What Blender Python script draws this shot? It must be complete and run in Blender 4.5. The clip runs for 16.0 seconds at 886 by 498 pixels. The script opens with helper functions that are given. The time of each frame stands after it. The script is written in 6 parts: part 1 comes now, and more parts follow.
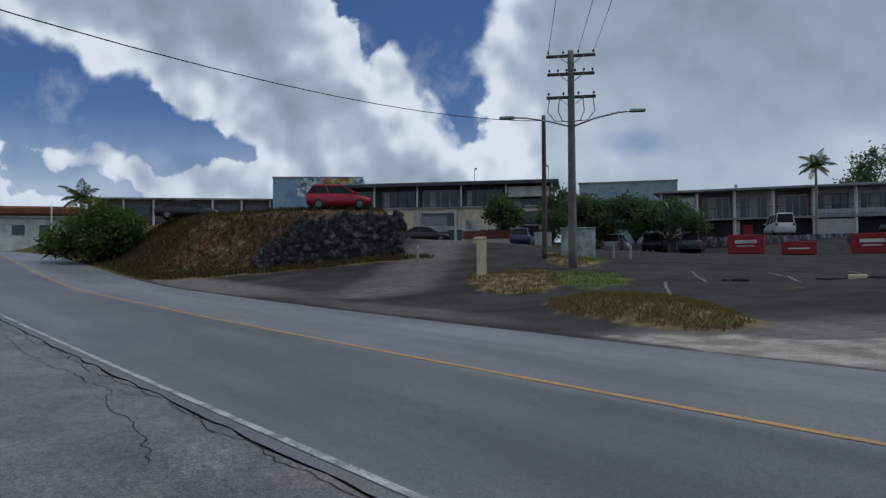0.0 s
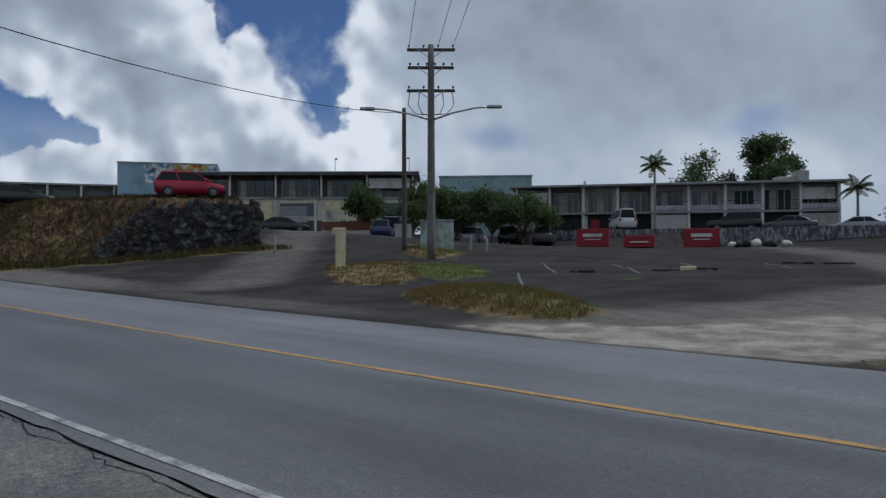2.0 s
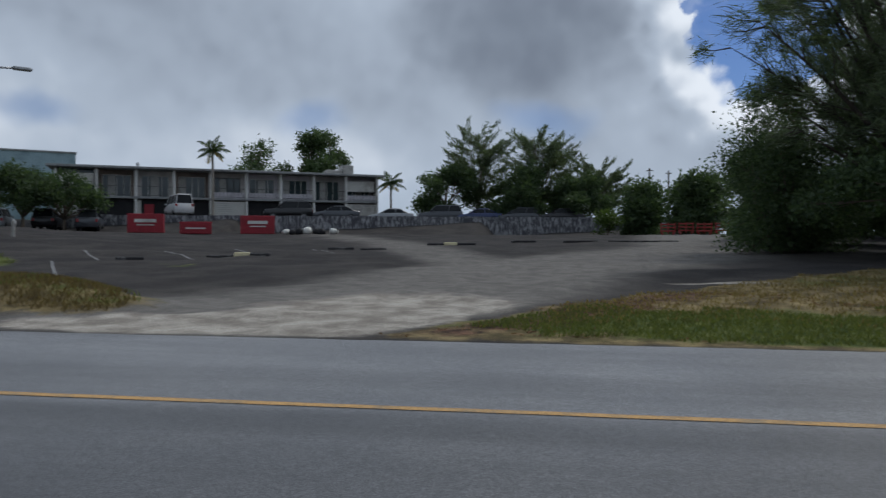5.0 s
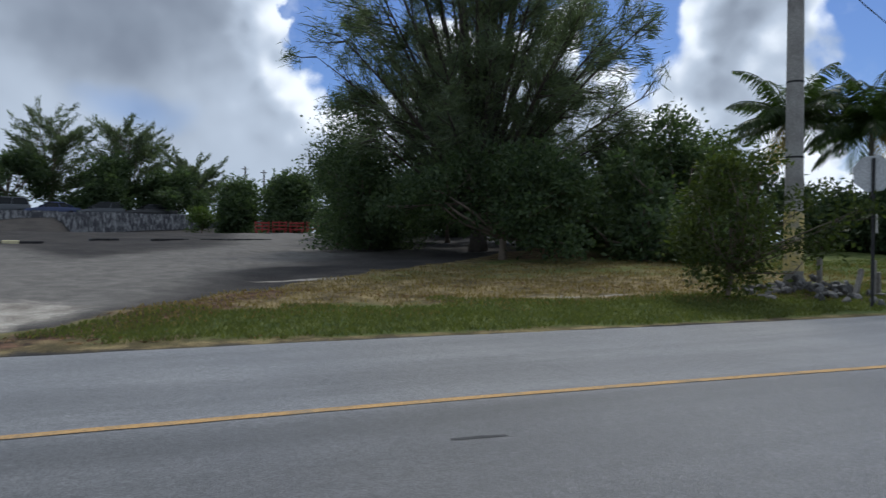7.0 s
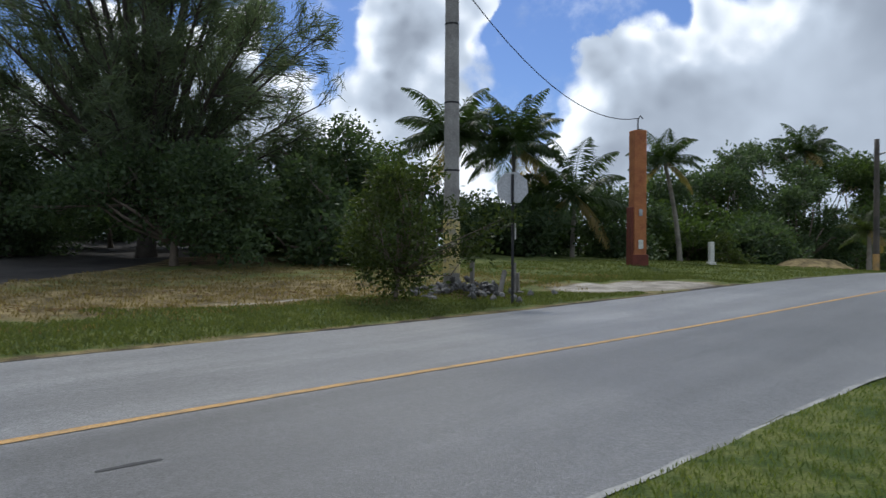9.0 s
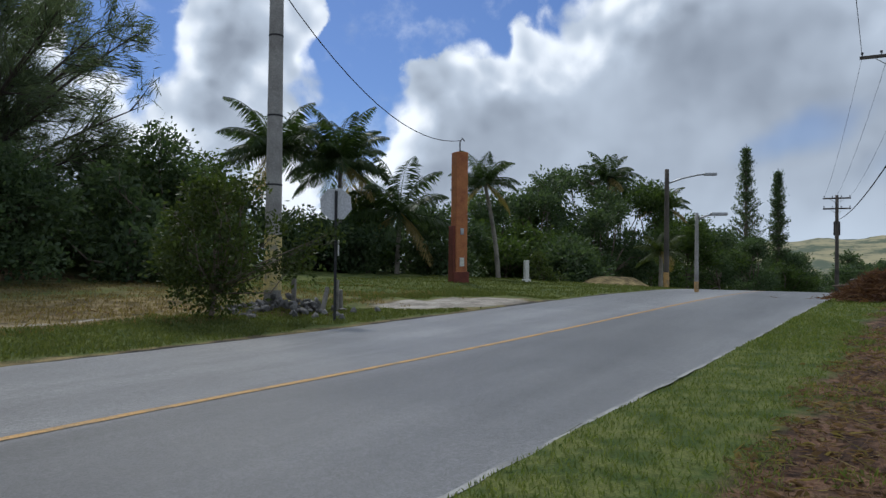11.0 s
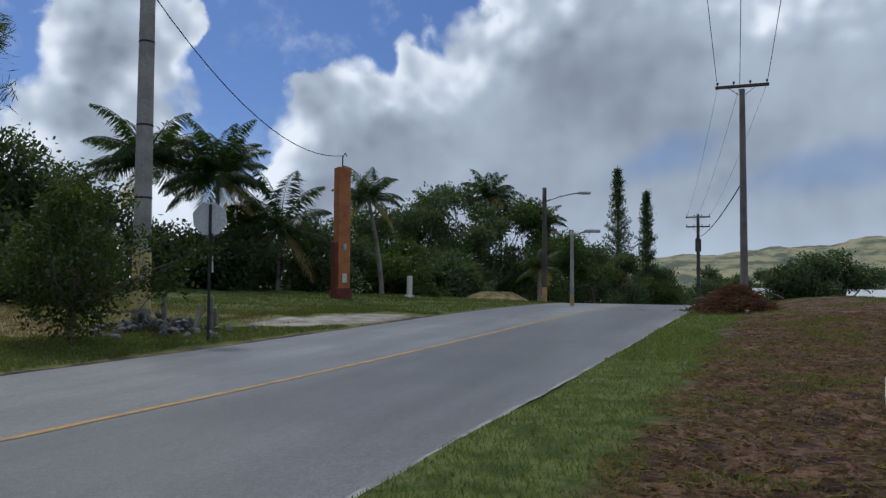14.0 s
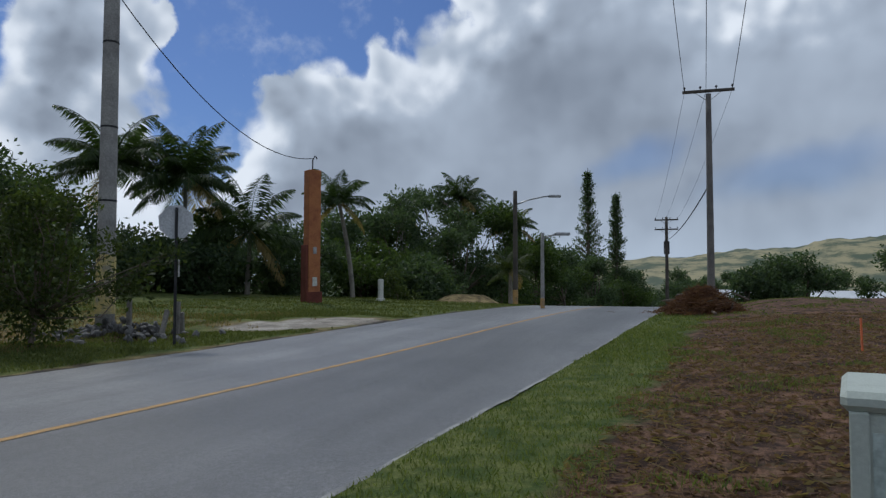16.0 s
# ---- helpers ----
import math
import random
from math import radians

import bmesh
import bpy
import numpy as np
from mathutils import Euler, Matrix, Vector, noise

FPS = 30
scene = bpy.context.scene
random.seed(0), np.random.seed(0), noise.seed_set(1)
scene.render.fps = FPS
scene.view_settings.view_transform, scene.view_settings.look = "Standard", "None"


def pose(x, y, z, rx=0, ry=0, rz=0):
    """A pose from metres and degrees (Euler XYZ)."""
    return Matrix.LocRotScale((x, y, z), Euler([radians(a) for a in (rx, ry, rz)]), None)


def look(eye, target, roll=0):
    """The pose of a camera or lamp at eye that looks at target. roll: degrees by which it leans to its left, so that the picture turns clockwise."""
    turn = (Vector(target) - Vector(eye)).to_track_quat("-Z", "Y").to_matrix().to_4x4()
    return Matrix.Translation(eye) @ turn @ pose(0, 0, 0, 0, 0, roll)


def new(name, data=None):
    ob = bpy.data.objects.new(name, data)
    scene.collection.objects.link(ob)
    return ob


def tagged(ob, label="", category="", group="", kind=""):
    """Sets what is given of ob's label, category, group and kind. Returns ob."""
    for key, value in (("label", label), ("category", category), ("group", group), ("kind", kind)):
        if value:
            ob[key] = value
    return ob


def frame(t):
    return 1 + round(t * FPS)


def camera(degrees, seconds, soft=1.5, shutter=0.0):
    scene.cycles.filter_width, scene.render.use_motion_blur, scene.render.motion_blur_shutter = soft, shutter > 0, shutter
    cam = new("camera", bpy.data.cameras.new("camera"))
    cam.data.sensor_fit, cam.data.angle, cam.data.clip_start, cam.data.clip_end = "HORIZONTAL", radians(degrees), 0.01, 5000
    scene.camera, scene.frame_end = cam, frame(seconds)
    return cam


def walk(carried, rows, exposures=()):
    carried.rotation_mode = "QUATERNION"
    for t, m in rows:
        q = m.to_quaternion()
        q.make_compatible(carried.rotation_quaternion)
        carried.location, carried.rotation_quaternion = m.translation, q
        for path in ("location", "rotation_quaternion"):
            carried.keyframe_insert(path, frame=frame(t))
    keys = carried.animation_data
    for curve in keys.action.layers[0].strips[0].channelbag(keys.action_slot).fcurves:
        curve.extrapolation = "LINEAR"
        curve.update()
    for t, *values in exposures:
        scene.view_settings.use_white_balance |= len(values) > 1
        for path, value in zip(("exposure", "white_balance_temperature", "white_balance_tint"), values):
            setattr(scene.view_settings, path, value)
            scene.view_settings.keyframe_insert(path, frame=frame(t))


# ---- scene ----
cam = camera(63.2, 16.0, soft=1.35, shutter=0.25)
METRES, EYE, TILT, LEAN, TURN = 1.218, 1.5, 0.0, 0.0, 53.1
ROWS = [
    (0.0, 0.0, 0.0, 0.0, 0.31, 1.15, 0.38),
    (0.5, 0.0139, 0.0069, -0.0014, -1.89, 0.95, 0.26),
    (1.0, 0.0295, 0.0118, -0.0018, -4.22, 0.78, 0.27),
    (1.5, 0.0511, 0.0148, -0.0036, -7.41, 0.60, 0.18),
    (2.0, 0.0701, 0.0214, -0.0077, -10.70, 0.43, 0.15),
    (2.5, 0.0923, 0.0186, -0.0083, -14.77, 0.23, 0.09),
    (3.0, 0.1041, 0.0182, -0.0087, -18.72, 0.03, 0.06),
    (3.5, 0.1249, 0.016, -0.0122, -23.98, -0.14, 0.02),
    (6.0, 0.4335, -0.1365, -0.0479, -60.78, -0.78, -0.04),
    (6.5, 0.4722, -0.2177, -0.0431, -68.82, -0.79, -0.09),
    (7.0, 0.4899, -0.2698, -0.0287, -75.68, -0.73, -0.19),
    (7.5, 0.5038, -0.3155, -0.0174, -83.29, -0.83, -0.08),
    (8.0, 0.5266, -0.3147, -0.0188, -89.52, -0.61, -0.05),
    (8.5, 0.5371, -0.3443, -0.0131, -95.85, -0.46, -0.05),
    (9.0, 0.532, -0.3753, -0.0006, -100.64, -0.34, -0.15),
    (9.5, 0.5335, -0.4026, 0.0084, -105.21, 0.02, -0.29),
    (12.0, 0.5297, -0.4869, 0.0103, -118.11, 1.65, -0.69),
    (12.5, 0.5263, -0.507, 0.0073, -119.82, 1.92, -0.64),
    (13.0, 0.5241, -0.5165, 0.012, -121.17, 2.11, -0.57),
    (13.5, 0.5181, -0.5336, 0.0119, -122.46, 2.28, -0.45),
    (14.0, 0.518, -0.5477, 0.0125, -123.44, 2.40, -0.35),
    (14.5, 0.516, -0.5611, 0.0175, -124.31, 2.47, -0.26),
    (15.0, 0.5135, -0.5706, 0.0171, -124.92, 2.56, -0.19),
    (15.5, 0.5123, -0.5816, 0.0166, -125.37, 2.61, -0.13),
    (16.0, 0.5111, -0.5891, 0.0143, -125.66, 2.65, -0.10),
]
walk(cam, [(t, pose(0, 0, EYE, TILT, LEAN, TURN) @ pose(METRES * x, METRES * y, METRES * z, 90 + pitch, roll, yaw)) for t, x, y, z, yaw, pitch, roll in ROWS],
     exposures=[(0.0, -0.25, 5840, 9), (3.7, -0.25, 6040, 9), (6.0, 0.12, 6040, 9), (7.0, 0.25, 5990, 9), (9.0, 0.42, 6140, 9), (9.7, 0.4, 6140, 9),
                (12.0, 0.1, 5990, 9), (14.0, -0.03, 5940, 9), (16.0, -0.12, 5940, 9)])

# ---- light and sky ----
SUN_AZ, SUN_EL = 38.0, 54.0          # clockwise from +y, and above the horizon
sun_way = Vector((math.sin(radians(SUN_AZ)) * math.cos(radians(SUN_EL)), math.cos(radians(SUN_AZ)) * math.cos(radians(SUN_EL)), math.sin(radians(SUN_EL))))
sun = new("sun", bpy.data.lights.new("sun", "SUN"))
sun.data.energy, sun.data.angle, sun.data.color = 1.5, radians(10), (1.0, 0.95, 0.88)
sun.matrix_world = look(sun_way * 100, (0, 0, 0))
tagged(sun, kind="structure")


def toward(az, el):
    """The way to a place in the sky: degrees clockwise from +y, degrees up."""
    a, e = radians(az), radians(el)
    return (math.sin(a) * math.cos(e), math.cos(a) * math.cos(e), math.sin(e))


class Nodes:
    """Short ways to lay nodes in one tree."""

    def __init__(self, tree):
        self.tree = tree
        tree.nodes.clear()

    def add(self, kind, inputs=(), operation="", data_type="", clamp=False):
        node = self.tree.nodes.new(kind)
        if operation:
            node.operation = operation
        if data_type:
            node.data_type = data_type
        if clamp:
            node.use_clamp = True
        for key, value in dict(inputs).items():
            if hasattr(value, "is_output"):
                self.tree.links.new(value, node.inputs[key])
            else:
                node.inputs[key].default_value = value
        return node

    def math(self, op, a, b=0.0, clamp=False):
        return self.add("ShaderNodeMath", {0: a, 1: b}, operation=op, clamp=clamp).outputs[0]

    def vec(self, op, a, b=(0, 0, 0)):
        node = self.add("ShaderNodeVectorMath", {0: a, 1: b}, operation=op)
        return node.outputs["Value"] if op in ("DOT_PRODUCT", "LENGTH") else node.outputs[0]

    def noise(self, vector, scale, detail=4.0, rough=0.55, out=0):
        return self.add("ShaderNodeTexNoise", {"Vector": vector, "Scale": scale, "Detail": detail, "Roughness": rough}).outputs[out]

    def step(self, value, low, high, to_low=0.0, to_high=1.0):
        node = self.add("ShaderNodeMapRange", {"Value": value, "From Min": low, "From Max": high, "To Min": to_low, "To Max": to_high})
        node.interpolation_type = "SMOOTHSTEP"
        return node.outputs[0]

    def mix(self, fac, a, b):
        node = self.add("ShaderNodeMix", {0: fac}, data_type="RGBA")
        for slot, value in ((6, a), (7, b)):
            if hasattr(value, "is_output"):
                self.tree.links.new(value, node.inputs[slot])
            else:
                node.inputs[slot].default_value = (*value, 1)
        return node.outputs[2]


world = bpy.data.worlds.new("sky")
scene.world = world
world.use_nodes = True
n = Nodes(world.node_tree)
way = n.add("ShaderNodeTexCoord").outputs["Generated"]
sky = n.add("ShaderNodeTexSky")
sky.sky_type, sky.sun_disc, sky.sun_elevation, sky.sun_rotation = "NISHITA", False, radians(SUN_EL), radians(SUN_AZ)
sky.air_density, sky.dust_density, sky.ozone_density = 1.0, 0.6, 1.6
blue = n.vec("MULTIPLY", sky.outputs[0], (0.041, 0.050, 0.070))
apart = n.add("ShaderNodeSeparateXYZ", {0: way})
up = apart.outputs[2]
azimuth = n.math("MULTIPLY", n.math("ARCTAN2", apart.outputs[0], apart.outputs[1]), 57.2958)
rise = n.math("MULTIPLY", n.math("ARCSINE", up), 57.2958)
warp = n.vec("SUBTRACT", n.noise(way, 5.0, 4, 0.55, 1), (0.5, 0.5, 0.5))
puff = n.vec("ADD", way, n.vec("MULTIPLY", warp, (0.05, 0.05, 0.05)))
drift = n.add("ShaderNodeSeparateXYZ", {0: n.vec("MULTIPLY", warp, (7.0, 5.0, 5.0))})
at_az, at_el = n.math("ADD", azimuth, drift.outputs[0]), n.math("ADD", rise, drift.outputs[1])


def lobe(az, el, wide, tall, tilt=0.0):
    """How far a way in the sky lies inside an oval, in degrees: azimuth, height, half axes, tilt."""
    c, s = math.cos(radians(tilt)), math.sin(radians(tilt))
    dx, dy = n.math("SUBTRACT", at_az, az), n.math("SUBTRACT", at_el, el)
    u = n.math("ADD", n.math("MULTIPLY", dx, c / wide), n.math("MULTIPLY", dy, s / wide))
    v = n.math("ADD", n.math("MULTIPLY", dx, -s / tall), n.math("MULTIPLY", dy, c / tall))
    far = n.math("SQRT", n.math("ADD", n.math("MULTIPLY", u, u), n.math("MULTIPLY", v, v)))
    return n.math("MULTIPLY", n.math("SUBTRACT", 1.0, far), min(wide, tall))


def heaps(where, lobes, smooth=0.35):
    """Round lobes heaped on the clouds' skins, in degrees."""
    total = None
    for scale, weight in lobes:
        cell = n.add("ShaderNodeTexVoronoi", {"Vector": where, "Scale": scale})
        cell.feature = "SMOOTH_F1"
        cell.inputs["Smoothness"].default_value = smooth
        one = n.math("MULTIPLY", n.math("SUBTRACT", 0.42, cell.outputs["Distance"]), weight)
        total = one if total is None else n.math("ADD", total, one)
    return total


# broken cloud: the blue openings, then the banks that stand in them
OPENINGS = [(-55.6, 20.5, 6.0, 7.0, 0), (-53.0, 15.2, 1.9, 3.6, 25), (-83, 10.0, 15, 4.4, -19), (15.5, 19.5, 5.6, 8.0, 12), (38.2, 19.5, 3.9, 7.6, -6), (27, 22, 8, 6, 0),
            (62.0, 21.8, 10.5, 5.4, 6), (54.2, 14.0, 3.2, 6.4, -14), (97, 23.5, 3.0, 1.6, 0)]
THIN = [(99, 7.5, 8, 2.2, 8), (88, 9.5, 4, 1.4, 20), (-18.6, 9.8, 2.6, 1.3, 10), (-38, 9.4, 2.2, 1.0, 0), (0, 9.5, 4, 1.2, 0)]
BANKS = [(-58.4, 13.0, 2.6, 2.4, 0), (-55.0, 12.8, 1.5, 2.0, 0), (-80.5, 7.6, 4.6, 1.7, -8), (-69.5, 5.8, 5.6, 1.9, 5), (45.6, 14.5, 4.6, 6.5, 0), (43.8, 18.5, 2.2, 4.0, 0), (67.0, 15.4, 3.0, 3.6, 0), (61.2, 11.2, 3.6, 3.6, 0), (10, 12.6, 2.0, 3.6, 0), (35.0, 12.0, 3.0, 2.0, 0)]
field = None
for row in OPENINGS:
    out_of = n.math("MULTIPLY", lobe(*row), -1.0)
    field = out_of if field is None else n.add("ShaderNodeMath", {0: field, 1: out_of, 2: 1.2}, operation="SMOOTH_MIN").outputs[0]
for row in BANKS:
    field = n.add("ShaderNodeMath", {0: field, 1: lobe(*row), 2: 1.0}, operation="SMOOTH_MAX").outputs[0]
field = n.math("MINIMUM", field, 9.0)
fray = n.math("MULTIPLY", n.math("SUBTRACT", n.noise(puff, 9.0, 9, 0.62), 0.5), 4.2)
body = n.math("ADD", n.math("ADD", field, fray), heaps(puff, ((11.0, 2.4), (25.0, 1.35), (55.0, 0.6))))
wisp = n.step(n.noise(puff, 6.0, 3, 0.5), 0.42, 0.62, 0.35, 1.5)
mask = n.step(n.math("DIVIDE", n.math("ADD", body, 0.1), wisp), -0.25, 0.85)
# white where the sun strikes the heads and rims, grey in the thick banks
ROUND = ((8.0, 1.5), (17.0, 0.85), (38.0, 0.4))
lee = heaps(n.vec("ADD", puff, tuple(0.028 * c for c in sun_way)), ROUND, 0.7)
relief = n.math("SUBTRACT", heaps(puff, ROUND, 0.7), lee)
deep = n.step(body, 0.1, 5.5)
soft = n.math("SUBTRACT", n.noise(puff, 3.4, 5, 0.5), 0.5)
tone = n.math("ADD", n.math("MULTIPLY", deep, 0.52), n.math("MULTIPLY", soft, 0.75))
tone = n.math("SUBTRACT", tone, n.math("MULTIPLY", relief, n.step(body, 0.5, 7.0, 0.85, 0.14)))
# heavy grey bases (+) and brighter banks (-): azimuth, height, half axes, weight
for az, el, wide, tall, weight in [(-76, 17, 9, 6, 0.16), (-28, 19, 15, 7, 0.05), (-3, 16, 12, 8, 0.36), (-44, 10, 13, 7, -0.26), (-22, 7, 18, 5, -0.30), (-60, 9, 7, 4, -0.12), (84, 15, 12, 6, 0.10), (67, 16, 7, 6, -0.26), (60, 12, 14, 10, 0.28), (46, 15, 8, 10, 0.20), (8, 13, 5, 5, 0.06), (102, 15, 7, 7, -0.06)]:
    tone = n.math("ADD", tone, n.step(lobe(az, el, wide, tall), 0.0, 0.7 * min(wide, tall), 0.0, weight))
light = n.mix(n.step(tone, -0.1, 0.45), (0.86, 0.88, 0.905), (0.45, 0.50, 0.57))
cloud = n.mix(n.step(tone, 0.32, 1.0), light, (0.185, 0.21, 0.255))
haze = n.step(up, 0.0, 0.13, 0.6, 0.0)
cloud = n.mix(haze, cloud, (0.53, 0.60, 0.68))
for row in THIN:
    mask = n.math("MULTIPLY", mask, n.step(lobe(*row), -0.6, 0.8 * row[3], 1.0, 0.5))
veil = n.step(n.noise(puff, 14.0, 6, 0.6), 0.5, 0.8, 0.0, 0.35)
veil = n.math("MAXIMUM", veil, n.step(rise, 3.0, 12.0, 0.55, 0.0))
whole = n.mix(n.math("MAXIMUM", mask, veil), blue, cloud)
out = n.add("ShaderNodeBackground", {"Color": whole, "Strength": 1.0})
n.add("ShaderNodeOutputWorld", {"Surface": out.outputs[0]})

# ---- materials ----
def material(name, paint, rough=0.8, metal=0.0, bump=0.0, bump_scale=30.0, spec=0.4, clear=0.0):
    """A node material; paint(n, where) gives its colour socket or a colour; clear is the share of light that passes through."""
    mat = bpy.data.materials.new(name)
    mat.use_nodes = True
    k = Nodes(mat.node_tree)
    where = k.add("ShaderNodeNewGeometry").outputs["Position"]
    colour = paint(k, where)
    shade = k.add("ShaderNodeBsdfPrincipled", {"Roughness": rough, "Metallic": metal, "Specular IOR Level": spec})
    if hasattr(colour, "is_output"):
        k.tree.links.new(colour, shade.inputs["Base Color"])
    else:
        shade.inputs["Base Color"].default_value = (*colour, 1)
    if bump:
        rise = k.add("ShaderNodeBump", {"Height": k.noise(where, bump_scale, 5, 0.65), "Strength": bump, "Distance": 0.02})
        k.tree.links.new(rise.outputs[0], shade.inputs["Normal"])
    skin = shade.outputs[0]
    if clear:
        glow = k.add("ShaderNodeBsdfTranslucent", {"Color": k.vec("MULTIPLY", colour, (1.5, 1.6, 0.9))})
        skin = k.add("ShaderNodeMixShader", {0: clear, 1: skin, 2: glow.outputs[0]}).outputs[0]
    k.add("ShaderNodeOutputMaterial", {"Surface": skin})
    return mat


def worn(base, dirt, scale=1.5, low=0.45, high=0.7, grain=25.0, amount=0.18, rough=0.8, metal=0.0, bump=0.15, spec=0.35):
    """Paint with stains at a large scale and grain at a small one."""
    def paint(k, where):
        stain = k.step(k.noise(where, scale, 6, 0.65), low, high)
        fine = k.step(k.noise(where, grain, 3, 0.6), 0.3, 0.75, 1 - amount, 1 + amount)
        return k.add("ShaderNodeVectorMath", {0: k.mix(stain, base, dirt), "Scale": fine}, operation="SCALE").outputs[0]
    return material("worn", paint, rough, metal, bump, grain, spec)


def leafy(low, high, rough=0.55):
    """Leaves: each one its own green."""
    def paint(k, where):
        own = k.add("ShaderNodeNewGeometry").outputs["Random Per Island"]
        patch = k.noise(where, 0.8, 2, 0.5)
        return k.mix(k.math("ADD", k.math("MULTIPLY", own, 0.6), k.math("MULTIPLY", patch, 0.4)), low, high)
    return material("leaves", paint, rough, spec=0.3, clear=0.45)


def asphalt(base, patch, scale=0.35, coarse=0.0, lanes=False):
    """Stony asphalt with wide patches and long streaks; on the road the near lane is darkened along its wheel tracks
    and, as a whole, painted darker than the far lane for its weaker sky sheen.
    """
    def paint(k, where):
        wide = k.step(k.noise(where, scale, 5, 0.6), 0.35, 0.7)
        streak = k.step(k.noise(k.vec("MULTIPLY", where, (0.05, 0.75, 1.0)), 1.0, 5, 0.62), 0.34, 0.66, 0.72, 1.12)
        stone = k.math("MULTIPLY", k.step(k.noise(where, 70.0, 2, 0.7), 0.3, 0.75, 0.50 - 0.6 * coarse, 1.55 + coarse), k.step(k.noise(where, 14.0, 4, 0.75), 0.3, 0.72, 0.84 - 0.5 * coarse, 1.16 + 0.5 * coarse))
        shade = k.math("MULTIPLY", streak, stone)
        if lanes:
            at = k.add("ShaderNodeSeparateXYZ", {0: where})
            along = k.math("SUBTRACT", at.outputs[0], 4.0)
            turn = k.math("MULTIPLY", k.math("ADD", k.math("SQRT", k.math("ADD", k.math("MULTIPLY", along, along), 9.0)), along), 0.0375)
            across = k.math("ADD", k.math("ADD", at.outputs[1], turn), k.math("MULTIPLY", k.noise(k.vec("MULTIPLY", where, (0.12, 0.4, 1.0)), 1.0, 4, 0.6), 1.0))
            # dark band: wheel-track stains together with the near lane's weaker sky reflection
            worn_and_dim = k.math("MULTIPLY", k.step(across, 3.3, 4.3), k.step(across, 6.3, 6.9, 1.0, 0.0))
            # far lane painted lighter to carry the sky's sheen at a low angle
            lane = k.step(across, 6.4, 7.2, 0.92, 1.1)
            shade = k.math("MULTIPLY", shade, k.math("SUBTRACT", lane, k.math("MULTIPLY", worn_and_dim, 0.24)))
        return k.add("ShaderNodeVectorMath", {0: k.mix(wide, base, patch), "Scale": shade}, operation="SCALE").outputs[0]
    return material("asphalt", paint, 0.45, bump=0.4, bump_scale=60, spec=0.5)


M_ROAD = asphalt((0.152, 0.154, 0.160), (0.20, 0.20, 0.202), lanes=True)
M_OLD = asphalt((0.12, 0.114, 0.105), (0.20, 0.188, 0.168), 0.9, 0.45)
M_YELLOW = worn((0.50, 0.30, 0.115), (0.30, 0.22, 0.13), 3.0, 0.42, 0.7, 60, 0.35)
M_WHITE_LINE = worn((0.46, 0.46, 0.455), (0.22, 0.22, 0.22), 3.0, 0.42, 0.66, 40, 0.3)
M_CONCRETE = worn((0.42, 0.41, 0.38), (0.24, 0.235, 0.22), 0.8, 0.4, 0.7)
M_ROAD_RIM = worn((0.34, 0.335, 0.32), (0.19, 0.19, 0.185), 1.4, 0.4, 0.65)
M_POLE = worn((0.33, 0.32, 0.30), (0.22, 0.21, 0.20), 1.2, 0.4, 0.7)
M_POLE_DARK = worn((0.19, 0.175, 0.16), (0.11, 0.10, 0.095), 1.2, 0.4, 0.7)
M_WOOD_POLE = worn((0.10, 0.085, 0.07), (0.05, 0.045, 0.04), 1.2, 0.4, 0.7)
M_STEEL = worn((0.42, 0.43, 0.44), (0.28, 0.28, 0.28), 3, 0.45, 0.7, rough=0.45, metal=0.7)
M_DARK = worn((0.03, 0.03, 0.032), (0.05, 0.05, 0.05), 3)
M_BUFF = worn((0.72, 0.64, 0.40), (0.52, 0.45, 0.28), 1.5, 0.45, 0.75)
M_CREAM = worn((0.60, 0.55, 0.42), (0.38, 0.35, 0.28), 0.5, 0.45, 0.75)
M_OFFWHITE = worn((0.66, 0.65, 0.60), (0.42, 0.40, 0.36), 0.6, 0.42, 0.72)
M_POST = worn((0.78, 0.77, 0.74), (0.58, 0.56, 0.53), 0.8, 0.45, 0.75)
M_FACADE = worn((0.56, 0.53, 0.50), (0.34, 0.32, 0.30), 0.7, 0.4, 0.7)
M_UMBER = worn((0.22, 0.17, 0.14), (0.12, 0.095, 0.08), 0.7, 0.4, 0.7)
M_LILAC = worn((0.60, 0.57, 0.60), (0.42, 0.40, 0.42), 0.7, 0.4, 0.7)
M_ROOF = worn((0.34, 0.345, 0.34), (0.20, 0.20, 0.20), 0.4, 0.4, 0.7)
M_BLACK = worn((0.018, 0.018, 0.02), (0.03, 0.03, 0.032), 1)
M_RED = worn((0.30, 0.022, 0.034), (0.19, 0.02, 0.026), 1.5, 0.5, 0.8, rough=0.5)
M_BAND = worn((0.56, 0.45, 0.17), (0.33, 0.30, 0.22), 3.0, 0.45, 0.62, 40, 0.2)
M_STALL = worn((0.22, 0.22, 0.215), (0.10, 0.10, 0.10), 3.0, 0.42, 0.62, 40, 0.25)
M_ORANGE = worn((0.42, 0.165, 0.065), (0.27, 0.09, 0.045), 1.6, 0.4, 0.75)
M_MAROON = worn((0.16, 0.045, 0.03), (0.10, 0.03, 0.02), 1.6, 0.4, 0.75)
M_BARK = worn((0.16, 0.125, 0.095), (0.09, 0.075, 0.06), 2, 0.4, 0.7, bump=0.5)
M_PALE_BARK = worn((0.30, 0.27, 0.23), (0.18, 0.16, 0.14), 2, 0.4, 0.7, bump=0.4)
M_BARK_DARK = worn((0.075, 0.062, 0.05), (0.04, 0.034, 0.03), 2, 0.4, 0.7, bump=0.5)
